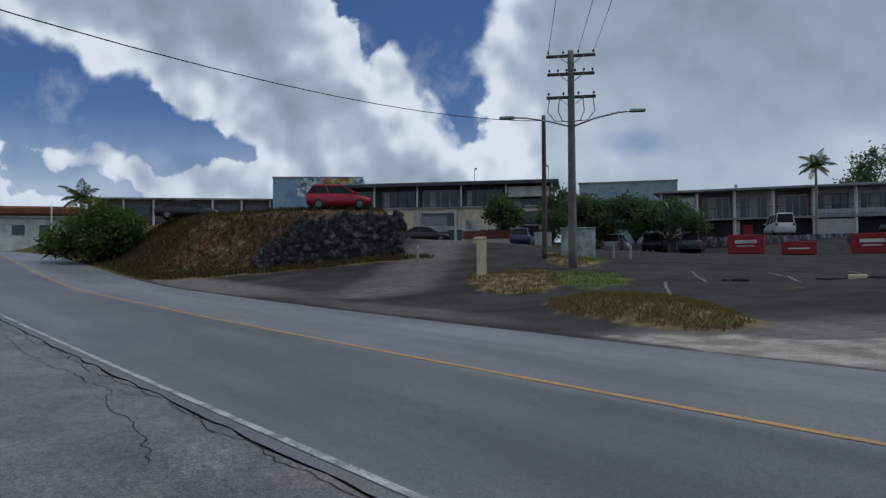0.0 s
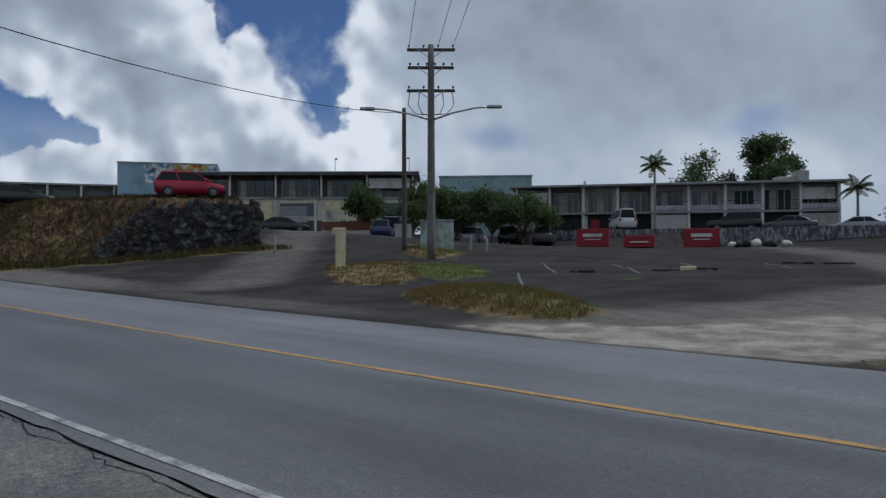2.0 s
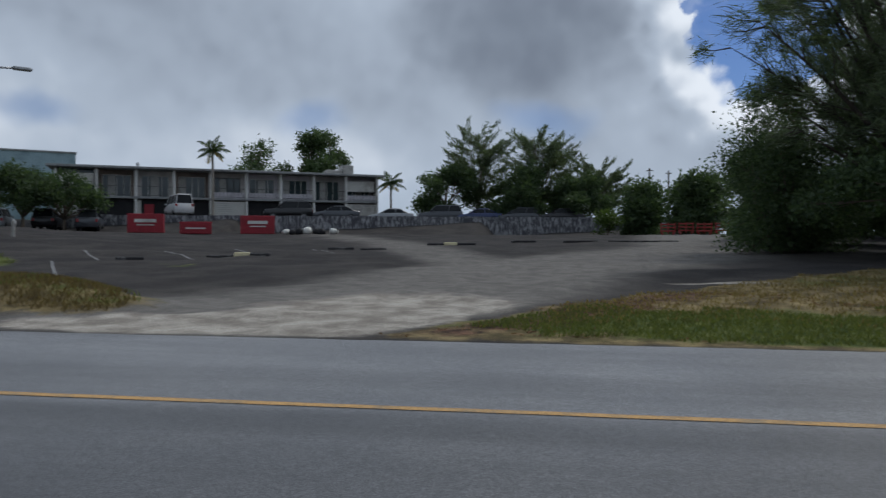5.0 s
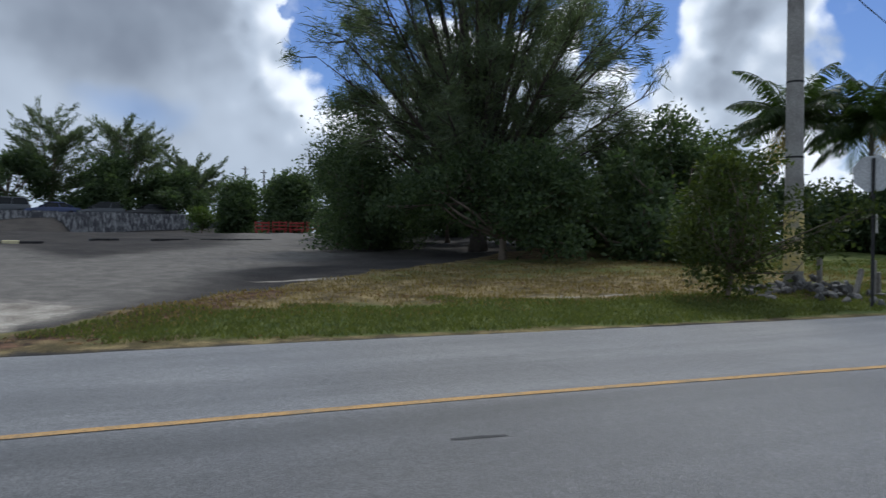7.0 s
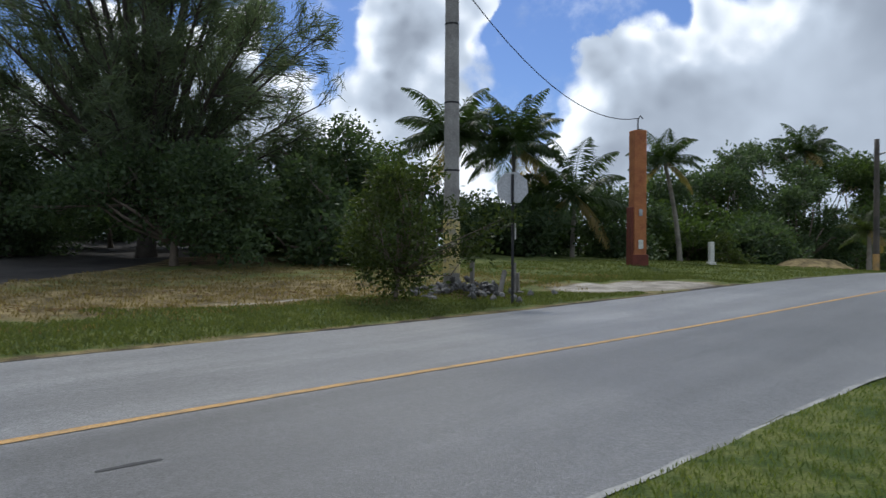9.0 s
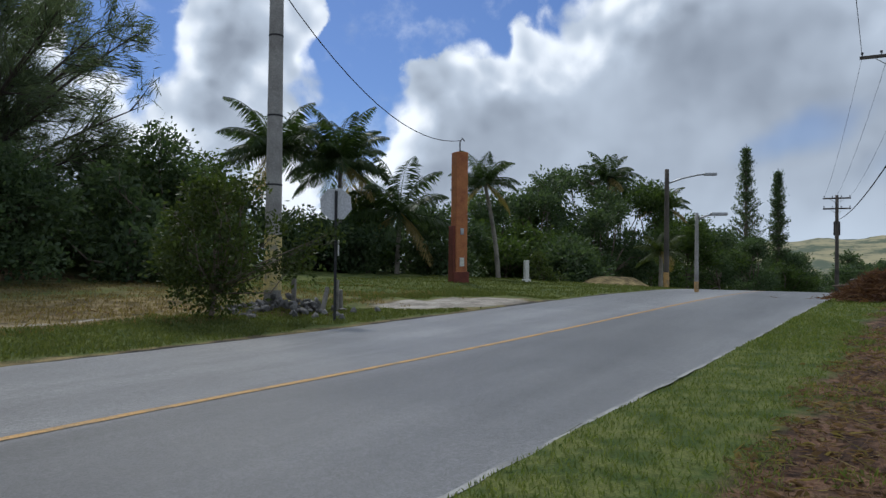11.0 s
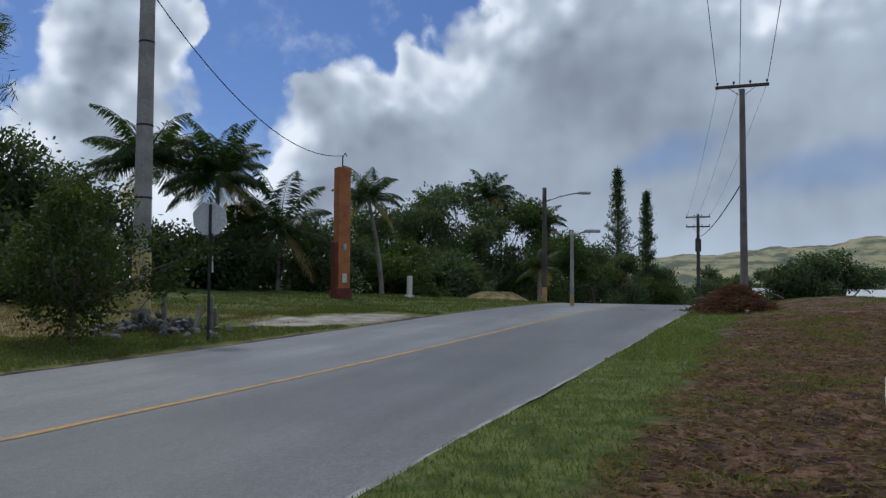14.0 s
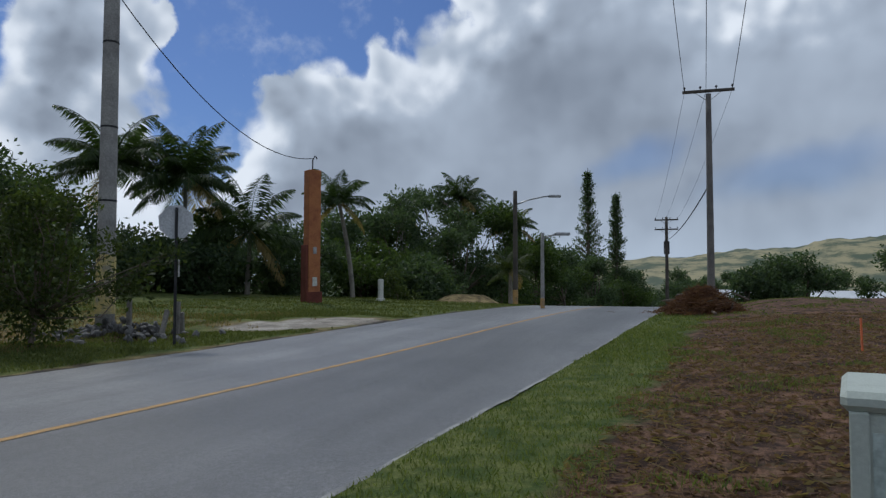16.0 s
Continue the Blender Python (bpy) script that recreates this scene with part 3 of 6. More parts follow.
def palm(base, tall, fronds, reach, label, seed=1, lean=(0.0, 0.0), leaf=M_FROND, dry=2, r=0.15):
    """A coconut palm: a ringed, bent trunk and arching fronds of many hanging leaflets."""
    rng = np.random.default_rng(seed)
    x, y = base
    top = empty("palm_tree", pose(x, y, height(x, y)), label, "palm tree", "palms along the road")
    head = Vector((lean[0], lean[1], tall))
    bm = bmesh.new()
    steps = 14
    tube(bm, [(head.x * (i / steps) ** 1.6, head.y * (i / steps) ** 1.6, -0.2 + (tall + 0.2) * i / steps) for i in range(steps + 1)],
         [r * (1.5 if i == 0 else 1.0 - 0.35 * i / steps) * (1.06 if i % 2 else 0.97) for i in range(steps + 1)], 8)
    part("trunk", bm, M_PALE_BARK, top, smooth=True)
    for i in range(fronds):
        a = 2 * math.pi * (i * 0.382 + rng.uniform(-0.03, 0.03))
        up = 1.42 - 2.0 * (i / fronds) ** 0.9 + rng.uniform(-0.22, 0.22)
        long = reach * rng.uniform(0.85, 1.12)
        out = Vector((math.cos(a), math.sin(a), 0))
        spine, p, tilt = [], head.copy(), up
        for k in range(10):
            spine.append(p.copy())
            p = p + (out * math.cos(tilt) + Vector((0, 0, math.sin(tilt)))) * long / 9
            tilt -= (0.045 + 0.026 * k) * (1.0 if up > 0 else 0.7)
        bm = tube(bmesh.new(), spine, [0.045 * (1 - 0.085 * k) for k in range(10)], 4)
        side = out.cross(Vector((0, 0, 1)))
        for k in range(4, 74):
            f = k / 74 * 9
            q = spine[int(f)].lerp(spine[min(int(f) + 1, 9)], f % 1)
            size = reach * 0.31 * math.sin(math.pi * min(0.16 + 0.8 * k / 74, 0.97)) * rng.uniform(0.8, 1.15)
            way = (spine[min(int(f) + 1, 9)] - spine[int(f)]).normalized()
            for s in (-1, 1):
                tip = q + (side * s * 0.66 + way * 0.45 + Vector((0, 0, -0.55 + rng.uniform(-0.3, 0.25)))).normalized() * size
                mid = q.lerp(tip, 0.45) + Vector((0, 0, 0.05 * size))
                w2 = way * 0.026 * reach / 2.6
                v = [bm.verts.new(c) for c in (q, mid + w2, tip, mid - w2)]
                bm.faces.new(v)
        part("frond", bm, M_FROND_DRY if i >= fronds - dry else leaf, top, "dry yellow hanging frond" if i >= fronds - dry else "")
    return top


def casuarina(base, tall, wide, branches, sprays, label, seed=1, r=0.4, stroke=(0.62, 0.045), low=0.12, name="casuarina_tree", plump=0.7):
    """Several steep stems, many rising limbs, and along each the grey-green needle sprays that make its feathery outline."""
    rng = np.random.default_rng(seed)
    x, y = base
    top = empty(name, pose(x, y, height(x, y)), label, "tree")
    bm = bmesh.new()
    stems = []
    for i in range(5):
        a = 2 * math.pi * i / 5 + rng.uniform(-0.4, 0.4)
        tip = Vector((math.cos(a) * wide * 0.35, math.sin(a) * wide * 0.35, tall * rng.uniform(0.75, 0.98)))
        mid = Vector((tip.x * 0.3, tip.y * 0.3, tip.z * 0.45))
        tube(bm, [(0, 0, -0.3), Vector((tip.x * 0.06, tip.y * 0.06, tall * 0.1)), mid, tip], [r, r * 0.75, r * 0.45, r * 0.06], 7)
        stems.append((mid, tip))
    spots, ways = [], []
    for i in range(branches):
        mid, tip = stems[rng.integers(5)]
        f = rng.random()
        h = low + (1 - low) * f
        root = Vector((mid.x * min(h * 2.2, 1), mid.y * min(h * 2.2, 1), h * tall * 0.82)) if h < 0.45 else mid.lerp(tip, (h - 0.45) / 0.55 * 0.9)
        a = rng.uniform(0, 2 * math.pi)
        swell = math.sin(math.pi * (0.26 + 0.6 * h)) ** plump
        long = wide * swell * rng.uniform(0.55, 1.08)
        end = Vector((math.cos(a) * long + root.x * 0.3, math.sin(a) * long + root.y * 0.3, root.z + long * rng.uniform(0.15, 0.75) * (0.5 + h)))
        bent = root.lerp(end, 0.5) - Vector((0, 0, long * 0.12))
        tube(bm, [root, bent, end], [r * 0.13, r * 0.08, r * 0.02], 4, False)
        count = max(int(sprays * (0.4 + 0.6 * swell)), 8)
        u = rng.uniform(0.22, 1.06, count)[:, None]
        p0, p1, p2 = np.array(root), np.array(bent), np.array(end)
        c = (1 - u) ** 2 * p0 + 2 * u * (1 - u) * p1 + u * u * p2 + rng.normal(size=(count, 3)) * 0.055 * wide * (1.25 - 0.7 * u) * np.array([1, 1, 0.8])
        d = (p2 - p1) / np.linalg.norm(p2 - p1)
        spots.append(c), ways.append(d * 0.8 + rng.normal(size=(count, 3)) * 0.45 + np.array([0, 0, 0.1]))
    part("trunk", bm, M_BARK, top, smooth=True)
    spots, ways = np.concatenate(spots), np.concatenate(ways)
    leaf_cloud("crown", spots, ways, stroke[0], stroke[1], M_NEEDLE, top, rng)
    return top


def fan_casuarina(base, tall, wide, limb_count, label, seed=1, r=0.4):
    """A spreading casuarina: steep limbs fanned from a short bole, long rising boughs on them, and drooping tufts of needles."""
    rng = np.random.default_rng(seed)
    x, y = base
    top = empty("casuarina_tree", pose(x, y, height(x, y)), label, "tree")
    bm = tube(bmesh.new(), [(0, 0, -0.3), (0, 0, 0.4), (0.1, 0, 1.6)], [r * 1.3, r, r * 0.9], 9)
    spots, ways = [], []
    for i in range(limb_count + 16):
        a = 2.39996 * i + rng.uniform(-0.3, 0.3)
        low = i >= limb_count
        f = rng.uniform(0.72, 1.0) if low else math.sqrt((i + 0.5) / limb_count)
        out = Vector((math.cos(a), math.sin(a), 0))
        reach = wide * f * rng.uniform(0.82, 1.14)
        high = tall * (1.0 - 0.5 * f ** 2.2) * rng.uniform(0.68, 1.04) if not low else tall * rng.uniform(0.2, 0.5)
        root = Vector((0.12 * math.cos(a), 0.12 * math.sin(a), rng.uniform(0.9, 2.2)))
        bow = root + out * reach * 0.34 + Vector((0, 0, (high - root.z) * 0.52))
        tip = out * reach + Vector((0, 0, high))
        curve = [(1 - u) ** 2 * root + 2 * u * (1 - u) * bow + u * u * tip for u in (j / 9 for j in range(10))]
        tube(bm, curve, [r * 0.42 * (1 - 0.93 * j / 9) for j in range(10)], 6, False)
        for j in range(14):
            u = 0.26 + 0.74 * rng.random() ** 0.75
            k = min(int(u * 9), 8)
            p = curve[k].lerp(curve[k + 1], u * 9 - k)
            d = (curve[k + 1] - curve[k]).normalized()
            off = Vector(rng.normal(size=3))
            way = (d * 0.75 + (off - d * off.dot(d)).normalized() * 0.75 + out * 0.25).normalized()
            long = wide * rng.uniform(0.16, 0.36) * (1.15 - 0.6 * u)
            q = p + way * long
            mid = p.lerp(q, 0.5) - Vector((0, 0, 0.05 * long))
            tube(bm, [p, mid, q], [r * 0.09, r * 0.05, r * 0.015], 4, False)
            for t in range(4):
                v = rng.uniform(0.25, 1.05)
                c = np.array(p.lerp(mid, v * 2) if v < 0.5 else mid.lerp(q, v * 2 - 1))
                tuft = rng.normal(size=(24, 3)) * np.array([0.2, 0.2, 0.24]) * rng.uniform(0.6, 1.4)
                spots.append(c + tuft)
                ways.append(np.array(way) * 0.9 + rng.normal(size=(24, 3)) * 0.38 + np.array([0, 0, -0.12]))
    part("trunk", bm, M_BARK_DARK, top, smooth=True)
    leaf_cloud("crown", np.concatenate(spots), np.concatenate(ways), 0.55, 0.036, M_NEEDLE, top, rng)
    return top


def norfolk(base, tall, wide, label, seed=1):
    """A narrow pine with tiers of short, upturned branches."""
    rng = np.random.default_rng(seed)
    x, y = base
    top = empty("pine_tree", pose(x, y, height(x, y)), label, "tree", "two tall pines")
    bm = tube(bmesh.new(), [(0, 0, -0.3), (0, 0, tall * 0.5), (0, 0, tall)], [0.3, 0.18, 0.03], 7)
    spots, ways = [], []
    tiers = 26
    for i in range(tiers):
        h = 0.12 + 0.86 * i / tiers
        long = wide * (1 - h) ** 0.8 * rng.uniform(0.7, 1.15) + 0.08
        for j in range(7):
            if rng.random() < 0.16:
                continue
            a = 2 * math.pi * (j / 7) + i * 0.5 + rng.uniform(-0.2, 0.2)
            root = np.array([0, 0, h * tall])
            end = np.array([math.cos(a) * long, math.sin(a) * long, h * tall + long * rng.uniform(0.3, 1.0)])
            tube(bm, [root, end], [0.05, 0.01], 4, False)
            u = rng.uniform(0.15, 1.05, (48, 1))
            spots.append(root + (end - root) * u + rng.normal(size=(48, 3)) * 0.17)
            ways.append((end - root) / long * 0.6 + rng.normal(size=(48, 3)) * 0.5 + np.array([0, 0, 0.3]))
    part("trunk", bm, M_BARK, top)
    leaf_cloud("crown", np.concatenate(spots), np.concatenate(ways), 0.3, 0.09, M_LEAF_DARK, top, rng)
    return top

# ---- the two-storey buildings behind the lot ----
def facade_frame(left, right, base):
    """A pose at the facade's left end: x along the facade, y into the house, z up; and its length."""
    d = Vector((right[0] - left[0], right[1] - left[1]))
    return pose(left[0], left[1], base, 0, 0, math.degrees(math.atan2(d.y, d.x))), d.length


def long_house(left, right, base, storey, bays, deep, label, wall_mat, fills, lower):
    """Two storeys: a gallery above, behind thin posts, a flat overhanging roof, and a lower storey of shops."""
    m, length = facade_frame(left, right, base)
    house = empty("apartment_building", m, label, "building", "buildings behind the lot")
    bay, top = length / bays, 2 * storey
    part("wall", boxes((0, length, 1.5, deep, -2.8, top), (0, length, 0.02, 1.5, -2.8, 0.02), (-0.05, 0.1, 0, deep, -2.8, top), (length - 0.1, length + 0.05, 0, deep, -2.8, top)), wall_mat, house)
    part("roof", boxes((-0.8, length + 0.8, -0.7, deep + 0.5, top, top + 0.22), bevel=0.02), M_ROOF, house, "pale flat overhanging roof slab")
    if lower == "solid":
        part("fascia", boxes((-0.78, length + 0.78, -0.72, -0.66, top - 0.22, top + 0.12)), M_FASCIA, house, "dark roof edge board")
    part("gallery_floor", boxes((-0.05, length + 0.05, -0.12, 1.5, storey - 0.2, storey + 0.02), bevel=0.02), M_ROOF, house)
    for i in range(bays + 1):
        x = i * bay
        part("post", boxes((x - 0.09, x + 0.09, -0.1, 0.1, -1.5 if lower == "open" else storey, top), bevel=0.015), M_POST, house)
    for i in range(bays):
        x0, x1 = i * bay + 0.1, (i + 1) * bay - 0.1
        kind = fills[i % len(fills)]
        rail = bmesh.new()
        box(rail, x0, x1, -0.03, 0.03, storey + 1.0, storey + 1.05)
        box(rail, x0, x1, -0.02, 0.02, storey + 0.12, storey + 0.16)
        for j in range(1, 9):
            x = x0 + (x1 - x0) * j / 9
            box(rail, x - 0.01, x + 0.01, -0.01, 0.01, storey + 0.16, storey + 1.0)
        part("railing", rail, M_DARK, house)
        if kind == "w":
            part("screen", boxes((x0 + 0.1, x1 - 0.2, 0.25, 0.30, storey + 1.05, top - 0.5)), M_OFFWHITE, house, "white hung sheet")
        if kind == "l":
            bm = bmesh.new()
            for j in range(9):
                box(bm, x0, x1, -0.06, -0.04, storey + 0.14 + 0.1 * j, storey + 0.2 + 0.1 * j)
            part("louvre", bm, M_FACADE, house)
        door = part("glass_door", boxes((x0 + 0.35, x1 - 0.45, 1.44, 1.52, storey + 0.05, storey + 2.15)), M_GLASS, house)
        count = 4
        frame_bm = bmesh.new()
        for j in range(count + 1):
            x = x0 + 0.35 + (x1 - x0 - 0.8) * j / count
            box(frame_bm, x - 0.03, x + 0.03, 1.40, 1.47, storey + 0.05, storey + 2.2)
        box(frame_bm, x0 + 0.32, x1 - 0.42, 1.40, 1.47, storey + 2.15, storey + 2.22)
        part("frame", frame_bm, M_OFFWHITE if kind != "d" else M_DARK, door)
        part("curtain", boxes((x0 + 0.4 + 0.4 * (i % 3), x0 + 1.0 + 0.5 * (i % 3), 1.385, 1.40, storey + 0.1, storey + 2.1)), M_CURTAIN, door)
    return house, length, bay, m


# the wing's own brown; on the cream house it paints the overhang's shade
M_BROWN_SHADE = worn((0.11, 0.095, 0.085), (0.06, 0.055, 0.05), 0.5, 0.4, 0.7)
M_FASCIA = worn((0.07, 0.07, 0.072), (0.12, 0.12, 0.12), 0.5, 0.4, 0.7)
M_PALE = worn((0.46, 0.50, 0.44), (0.33, 0.36, 0.31), 2.0, 0.5, 0.8, 50, 0.06, rough=0.5)
M_GLASS = material("glass", lambda k, where: (0.035, 0.055, 0.06), 0.08, spec=0.6)
M_CURTAIN = worn((0.42, 0.41, 0.38), (0.30, 0.29, 0.27), 2)
M_TEAL = worn((0.32, 0.42, 0.46), (0.20, 0.28, 0.31), 0.4)
M_BLUEWALL = worn((0.30, 0.44, 0.54), (0.20, 0.32, 0.42), 0.6)

right_house, r_len, r_bay, r_m = long_house((-46.6, 63.0), (-19.0, 79.2), 3.15, 2.72, 9, 9.0,
    "two-storey grey building with thin white posts and gallery", M_FACADE, "wcccdccc", "open")
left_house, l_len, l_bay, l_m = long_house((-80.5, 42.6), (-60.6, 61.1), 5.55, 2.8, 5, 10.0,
    "two-storey cream building with gallery coloured as in deep shade and flat roof", M_BROWN_SHADE, "cdcdw", "solid")
part("lower_front", boxes((0, l_len, 0.05, 1.5, -2.8, 2.6)), M_CREAM, left_house)
for x0, x1, z0, z1 in ((11.2, 14.6, -0.2, 1.7), (4.6, 7.4, 0.1, 1.7)):
    shutter = part("shutter", boxes((x0, x1, 0.0, 0.045, z0, z1)), M_STEEL, left_house, "grey louvred shutter")
    for j in range(9):
        z = z0 + (z1 - z0) * (j + 0.3) / 9
        part("slat", boxes((x0 + 0.05, x1 - 0.05, -0.045, -0.003, z, z + 0.11)), M_STEEL, shutter)
for x in (8.1, 10.9, 15.6, 19.4, 22.4):
    part("pier", boxes((x - 0.14, x + 0.14, -0.1, 0.045, -2.8, 2.58), bevel=0.02), M_OFFWHITE, left_house)
# the dark inside of the opening is a black panel on the wall
part("doorway", boxes((23.6, 25.6, 0.0, 0.045, -2.2, 0.4)), M_BLACK, left_house, "flat black panel standing for an unlit open doorway")
part("door_panel", boxes((16.4, 18.6, 0.0, 0.045, -2.2, 1.2), bevel=0.01), M_OFFWHITE, left_house, "pale roller door")

# back walls of the gallery, bay by bay, and low parapets on some bays
for i, (skin, parapet) in enumerate(((M_GLASS, 0), (M_UMBER, 0), (M_FACADE, 0), (M_UMBER, 0), (M_FACADE, 1), (M_LILAC, 1), (M_LILAC, 1), (M_FACADE, 0), (M_LILAC, 1))):
    x0, x1 = i * r_bay + 0.12, (i + 1) * r_bay - 0.12
    part("wall_panel", boxes((x0, x1 - 0.1, 1.46, 1.497, 2.76, 5.42)), skin, right_house)
    if parapet:
        part("parapet", boxes((x0, x1, 0.05, 0.12, 2.75, 3.35)), M_LILAC, right_house)
    part("downpipe", tube(bmesh.new(), [(x1 - 0.05, -0.06, -1.0), (x1 - 0.05, -0.06, 5.4)], 0.04, 6), M_OFFWHITE, right_house)

# lower storey of the grey house: louvred panels, black sheets painting unlit openings, a red door
for i, kind in enumerate("ldrdlodowlo"[:9]):
    x0, x1 = i * r_bay + 0.12, (i + 1) * r_bay - 0.12
    if kind in "lw":
        bm = bmesh.new()
        for j in range(11):
            box(bm, x0, x1, 0.06, 0.10, 0.1 + 0.21 * j, 0.26 + 0.21 * j)
        part("louvre_panel", bm, M_OFFWHITE, right_house)
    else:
        part("opening_shade", boxes((x0, x1, 0.5, 0.6, 0, 2.45)), M_BLACK, right_house)
        if kind == "r":
            part("door", boxes((x0 + 0.6, x0 + 1.5, 0.42, 0.49, 0, 2.0), bevel=0.01), M_RED, right_house, "red door")
            part("panel", boxes((x0, x0 + 0.3, 0.36, 0.49, 0, 2.4)), M_OFFWHITE, right_house)

# the low block between, the far wing and the blue block with its mural
def plain_block(name, left, right, base, tall, deep, mat, label, eave=0.5):
    m, length = facade_frame(left, right, base)
    top = empty(name, m, label, "building", "buildings behind the lot")
    part("wall", boxes((0, length, 0, deep, -3, tall)), mat, top)
    part("roof", boxes((-eave, length + eave, -eave, deep + eave, tall, tall + 0.25), bevel=0.02), M_ROOF, top)
    return top, length

wing, wing_len = plain_block("wing", (-110, 20), (-96.5, 47), 5.2, 5.6, 9, M_BROWN_SHADE, "low brown wing with flat roof behind the bank")
for i in range(7):
    part("window", boxes((1.5 + 4.0 * i, 4.2 + 4.0 * i, -0.04, 0.03, 3.4, 4.9)), M_GLASS, wing)
    part("post", boxes((0.7 + 4.0 * i, 0.95 + 4.0 * i, -0.4, -0.2, -3, 5.58)), M_OFFWHITE, wing)
mural, mural_len = plain_block("mural_block", (-97.5, 42), (-90.6, 52.8), 5.5, 8.4, 9, M_BLUEWALL, "blue block with a spotted mural of coloured tiles", 0.06)
far_block, far_len = plain_block("far_block", (-75.5, 82), (-64.3, 90.8), 4, 9.4, 9, M_TEAL, "far teal block with flat roof behind trees", 0.12)

# ---- the long low wall at the back of the lot ----
bm = bmesh.new()
count = 34
for i in range(count):
    a, b = -1.0 + 62.0 * i / count, -1.0 + 62.0 * (i + 1) / count
    x, y = -41.5 + a * 0.955, 56.5 + a * 0.296
    low = height(x + 0.3, y - 0.8) - 0.3
    box(bm, a, b, 0, 0.2, low, 3.7 + 0.02 * (i % 3), m=pose(-41.5, 56.5, 0, 0, 0, math.degrees(math.atan2(0.296, 0.955))))
M_STREAK = material("streaked", lambda k, where: k.mix(k.step(k.noise(k.vec("MULTIPLY", where, (1, 1, 0.3)), 5.5, 6, 0.7), 0.44, 0.62), (0.07, 0.07, 0.08), (0.34, 0.34, 0.345)), 0.85)
tagged(part("low_wall", bm, M_STREAK), "low concrete wall streaked black and white with mould", "wall", kind="structure")

# ---- utility poles, lamps and wires ----
def crossarm(top, z, half, turn, pins=6, drop=0.0):
    bm = boxes((-half, half, -0.06, 0.06, -0.07, 0.07), bevel=0.01)
    arm = part("crossarm", bm, M_WOOD_POLE, top)
    arm.matrix_basis = pose(0, 0, z, 0, 0, turn)
    for i in range(pins):
        x = -half + 0.1 + (2 * half - 0.2) * i / (pins - 1)
        if abs(x) < 0.14:
            continue
        pin = tube(bmesh.new(), [(x, 0, 0.07), (x, 0, 0.14), (x, 0, 0.16), (x, 0, 0.24), (x, 0, 0.26)], [0.02, 0.02, 0.06, 0.05, 0.02], 6)
        part("insulator", pin, M_DARK, arm)
    brace = bmesh.new()
    tube(brace, [(-half * 0.55, -0.08, 0), (0, -0.1, -0.5)], 0.02, 4)
    tube(brace, [(half * 0.55, -0.08, 0), (0, -0.1, -0.5)], 0.02, 4)
    part("brace", brace, M_STEEL, arm)
    return arm


def lamp_arm(top, z, out, rise, turn):
    bm = tube(bmesh.new(), [(0.1, 0, 0), (out * 0.35, 0, rise * 0.55), (out * 0.7, 0, rise * 0.92), (out - 0.35, 0, rise)], 0.045, 6)
    arm = part("lamp_arm", bm, M_STEEL, top, smooth=True)
    arm.matrix_basis = pose(0, 0, z, 0, 0, turn)
    head = boxes((out - 0.4, out + 0.35, -0.14, 0.14, rise - 0.07, rise + 0.08), bevel=0.04)
    part("lamp_head", head, M_STEEL, arm)


def pole(name, base, tall, r0, r1, mat, label, category="utility pole"):
    x, y = base
    z = height(x, y)
    top = empty(name, pose(x, y, z), label, category, "poles along the road")
    steps = 10
    part("shaft", tube(bmesh.new(), [(0, 0, -0.3 + (tall + 0.3) * i / steps) for i in range(steps + 1)], [r0 + (r1 - r0) * i / steps for i in range(steps + 1)], 12), mat, top, smooth=True)
    return top


big_pole = pole("utility_pole", (-24.6, 26.2), 10.7, 0.22, 0.15, M_POLE_DARK, "tall weathered utility pole with three crossarms and two lamps")
for z, half, pins in ((10.45, 1.2, 4), (9.55, 1.15, 6), (8.4, 1.2, 4)):
    crossarm(big_pole, z, half, 43, pins)
lamp_arm(big_pole, 6.95, 3.2, 0.55, 43 + 180)
lamp_arm(big_pole, 6.95, 3.2, 0.65, 43)
thin_pole = pole("utility_pole", (-28.45, 28.1), 7.9, 0.15, 0.11, M_WOOD_POLE, "thin dark wooden pole beside a green cabinet")
near_pole = pole("concrete_pole", (15.87, 13.75), 12.0, 0.235, 0.17, M_POLE, "grey concrete pole with a yellow painted band")
part("yellow_band", tube(bmesh.new(), [(0, 0, 0.45), (0, 0, 1.15), (0, 0, 1.95)], [0.245, 0.24, 0.236], 12), M_BAND, near_pole, "worn yellow painted band")
verge_pole = pole("utility_pole", (37.95, -1.85), 10.35, 0.19, 0.13, M_POLE_DARK, "tall grey utility pole with one crossarm by the brush pile")
crossarm(verge_pole, 10.5, 1.2, 90, 4)
lamp_one = pole("street_lamp", (35.5, 5.9), 3.65, 0.10, 0.08, M_POLE, "short grey lamp pole beyond the crest", "street lamp")
lamp_arm(lamp_one, 3.4, 1.0, 0.2, -70)
lamp_two = pole("street_lamp", (43.1, 8.8), 6.8, 0.16, 0.12, M_WOOD_POLE, "dark wooden street lamp pole with a curved arm", "street lamp")
lamp_arm(lamp_two, 6.0, 2.4, 0.5, -70)
far_pole = pole("utility_pole", (80.0, 0.3), 10.5, 0.2, 0.15, M_WOOD_POLE, "far dark utility pole with two crossarms")
crossarm(far_pole, 10.2, 1.2, 90, 4), crossarm(far_pole, 9.2, 1.2, 90, 4)

for x, y in ((12.4, 78.0), (10.6, 79.0)):
    slim = pole("utility_pole", (x, y), 6.2, 0.1, 0.08, M_WOOD_POLE, "thin dark wooden pole far beyond the lane")
    part("crossbar", boxes((-0.35, 0.35, -0.04, 0.04, 5.9, 5.98)), M_WOOD_POLE, slim)

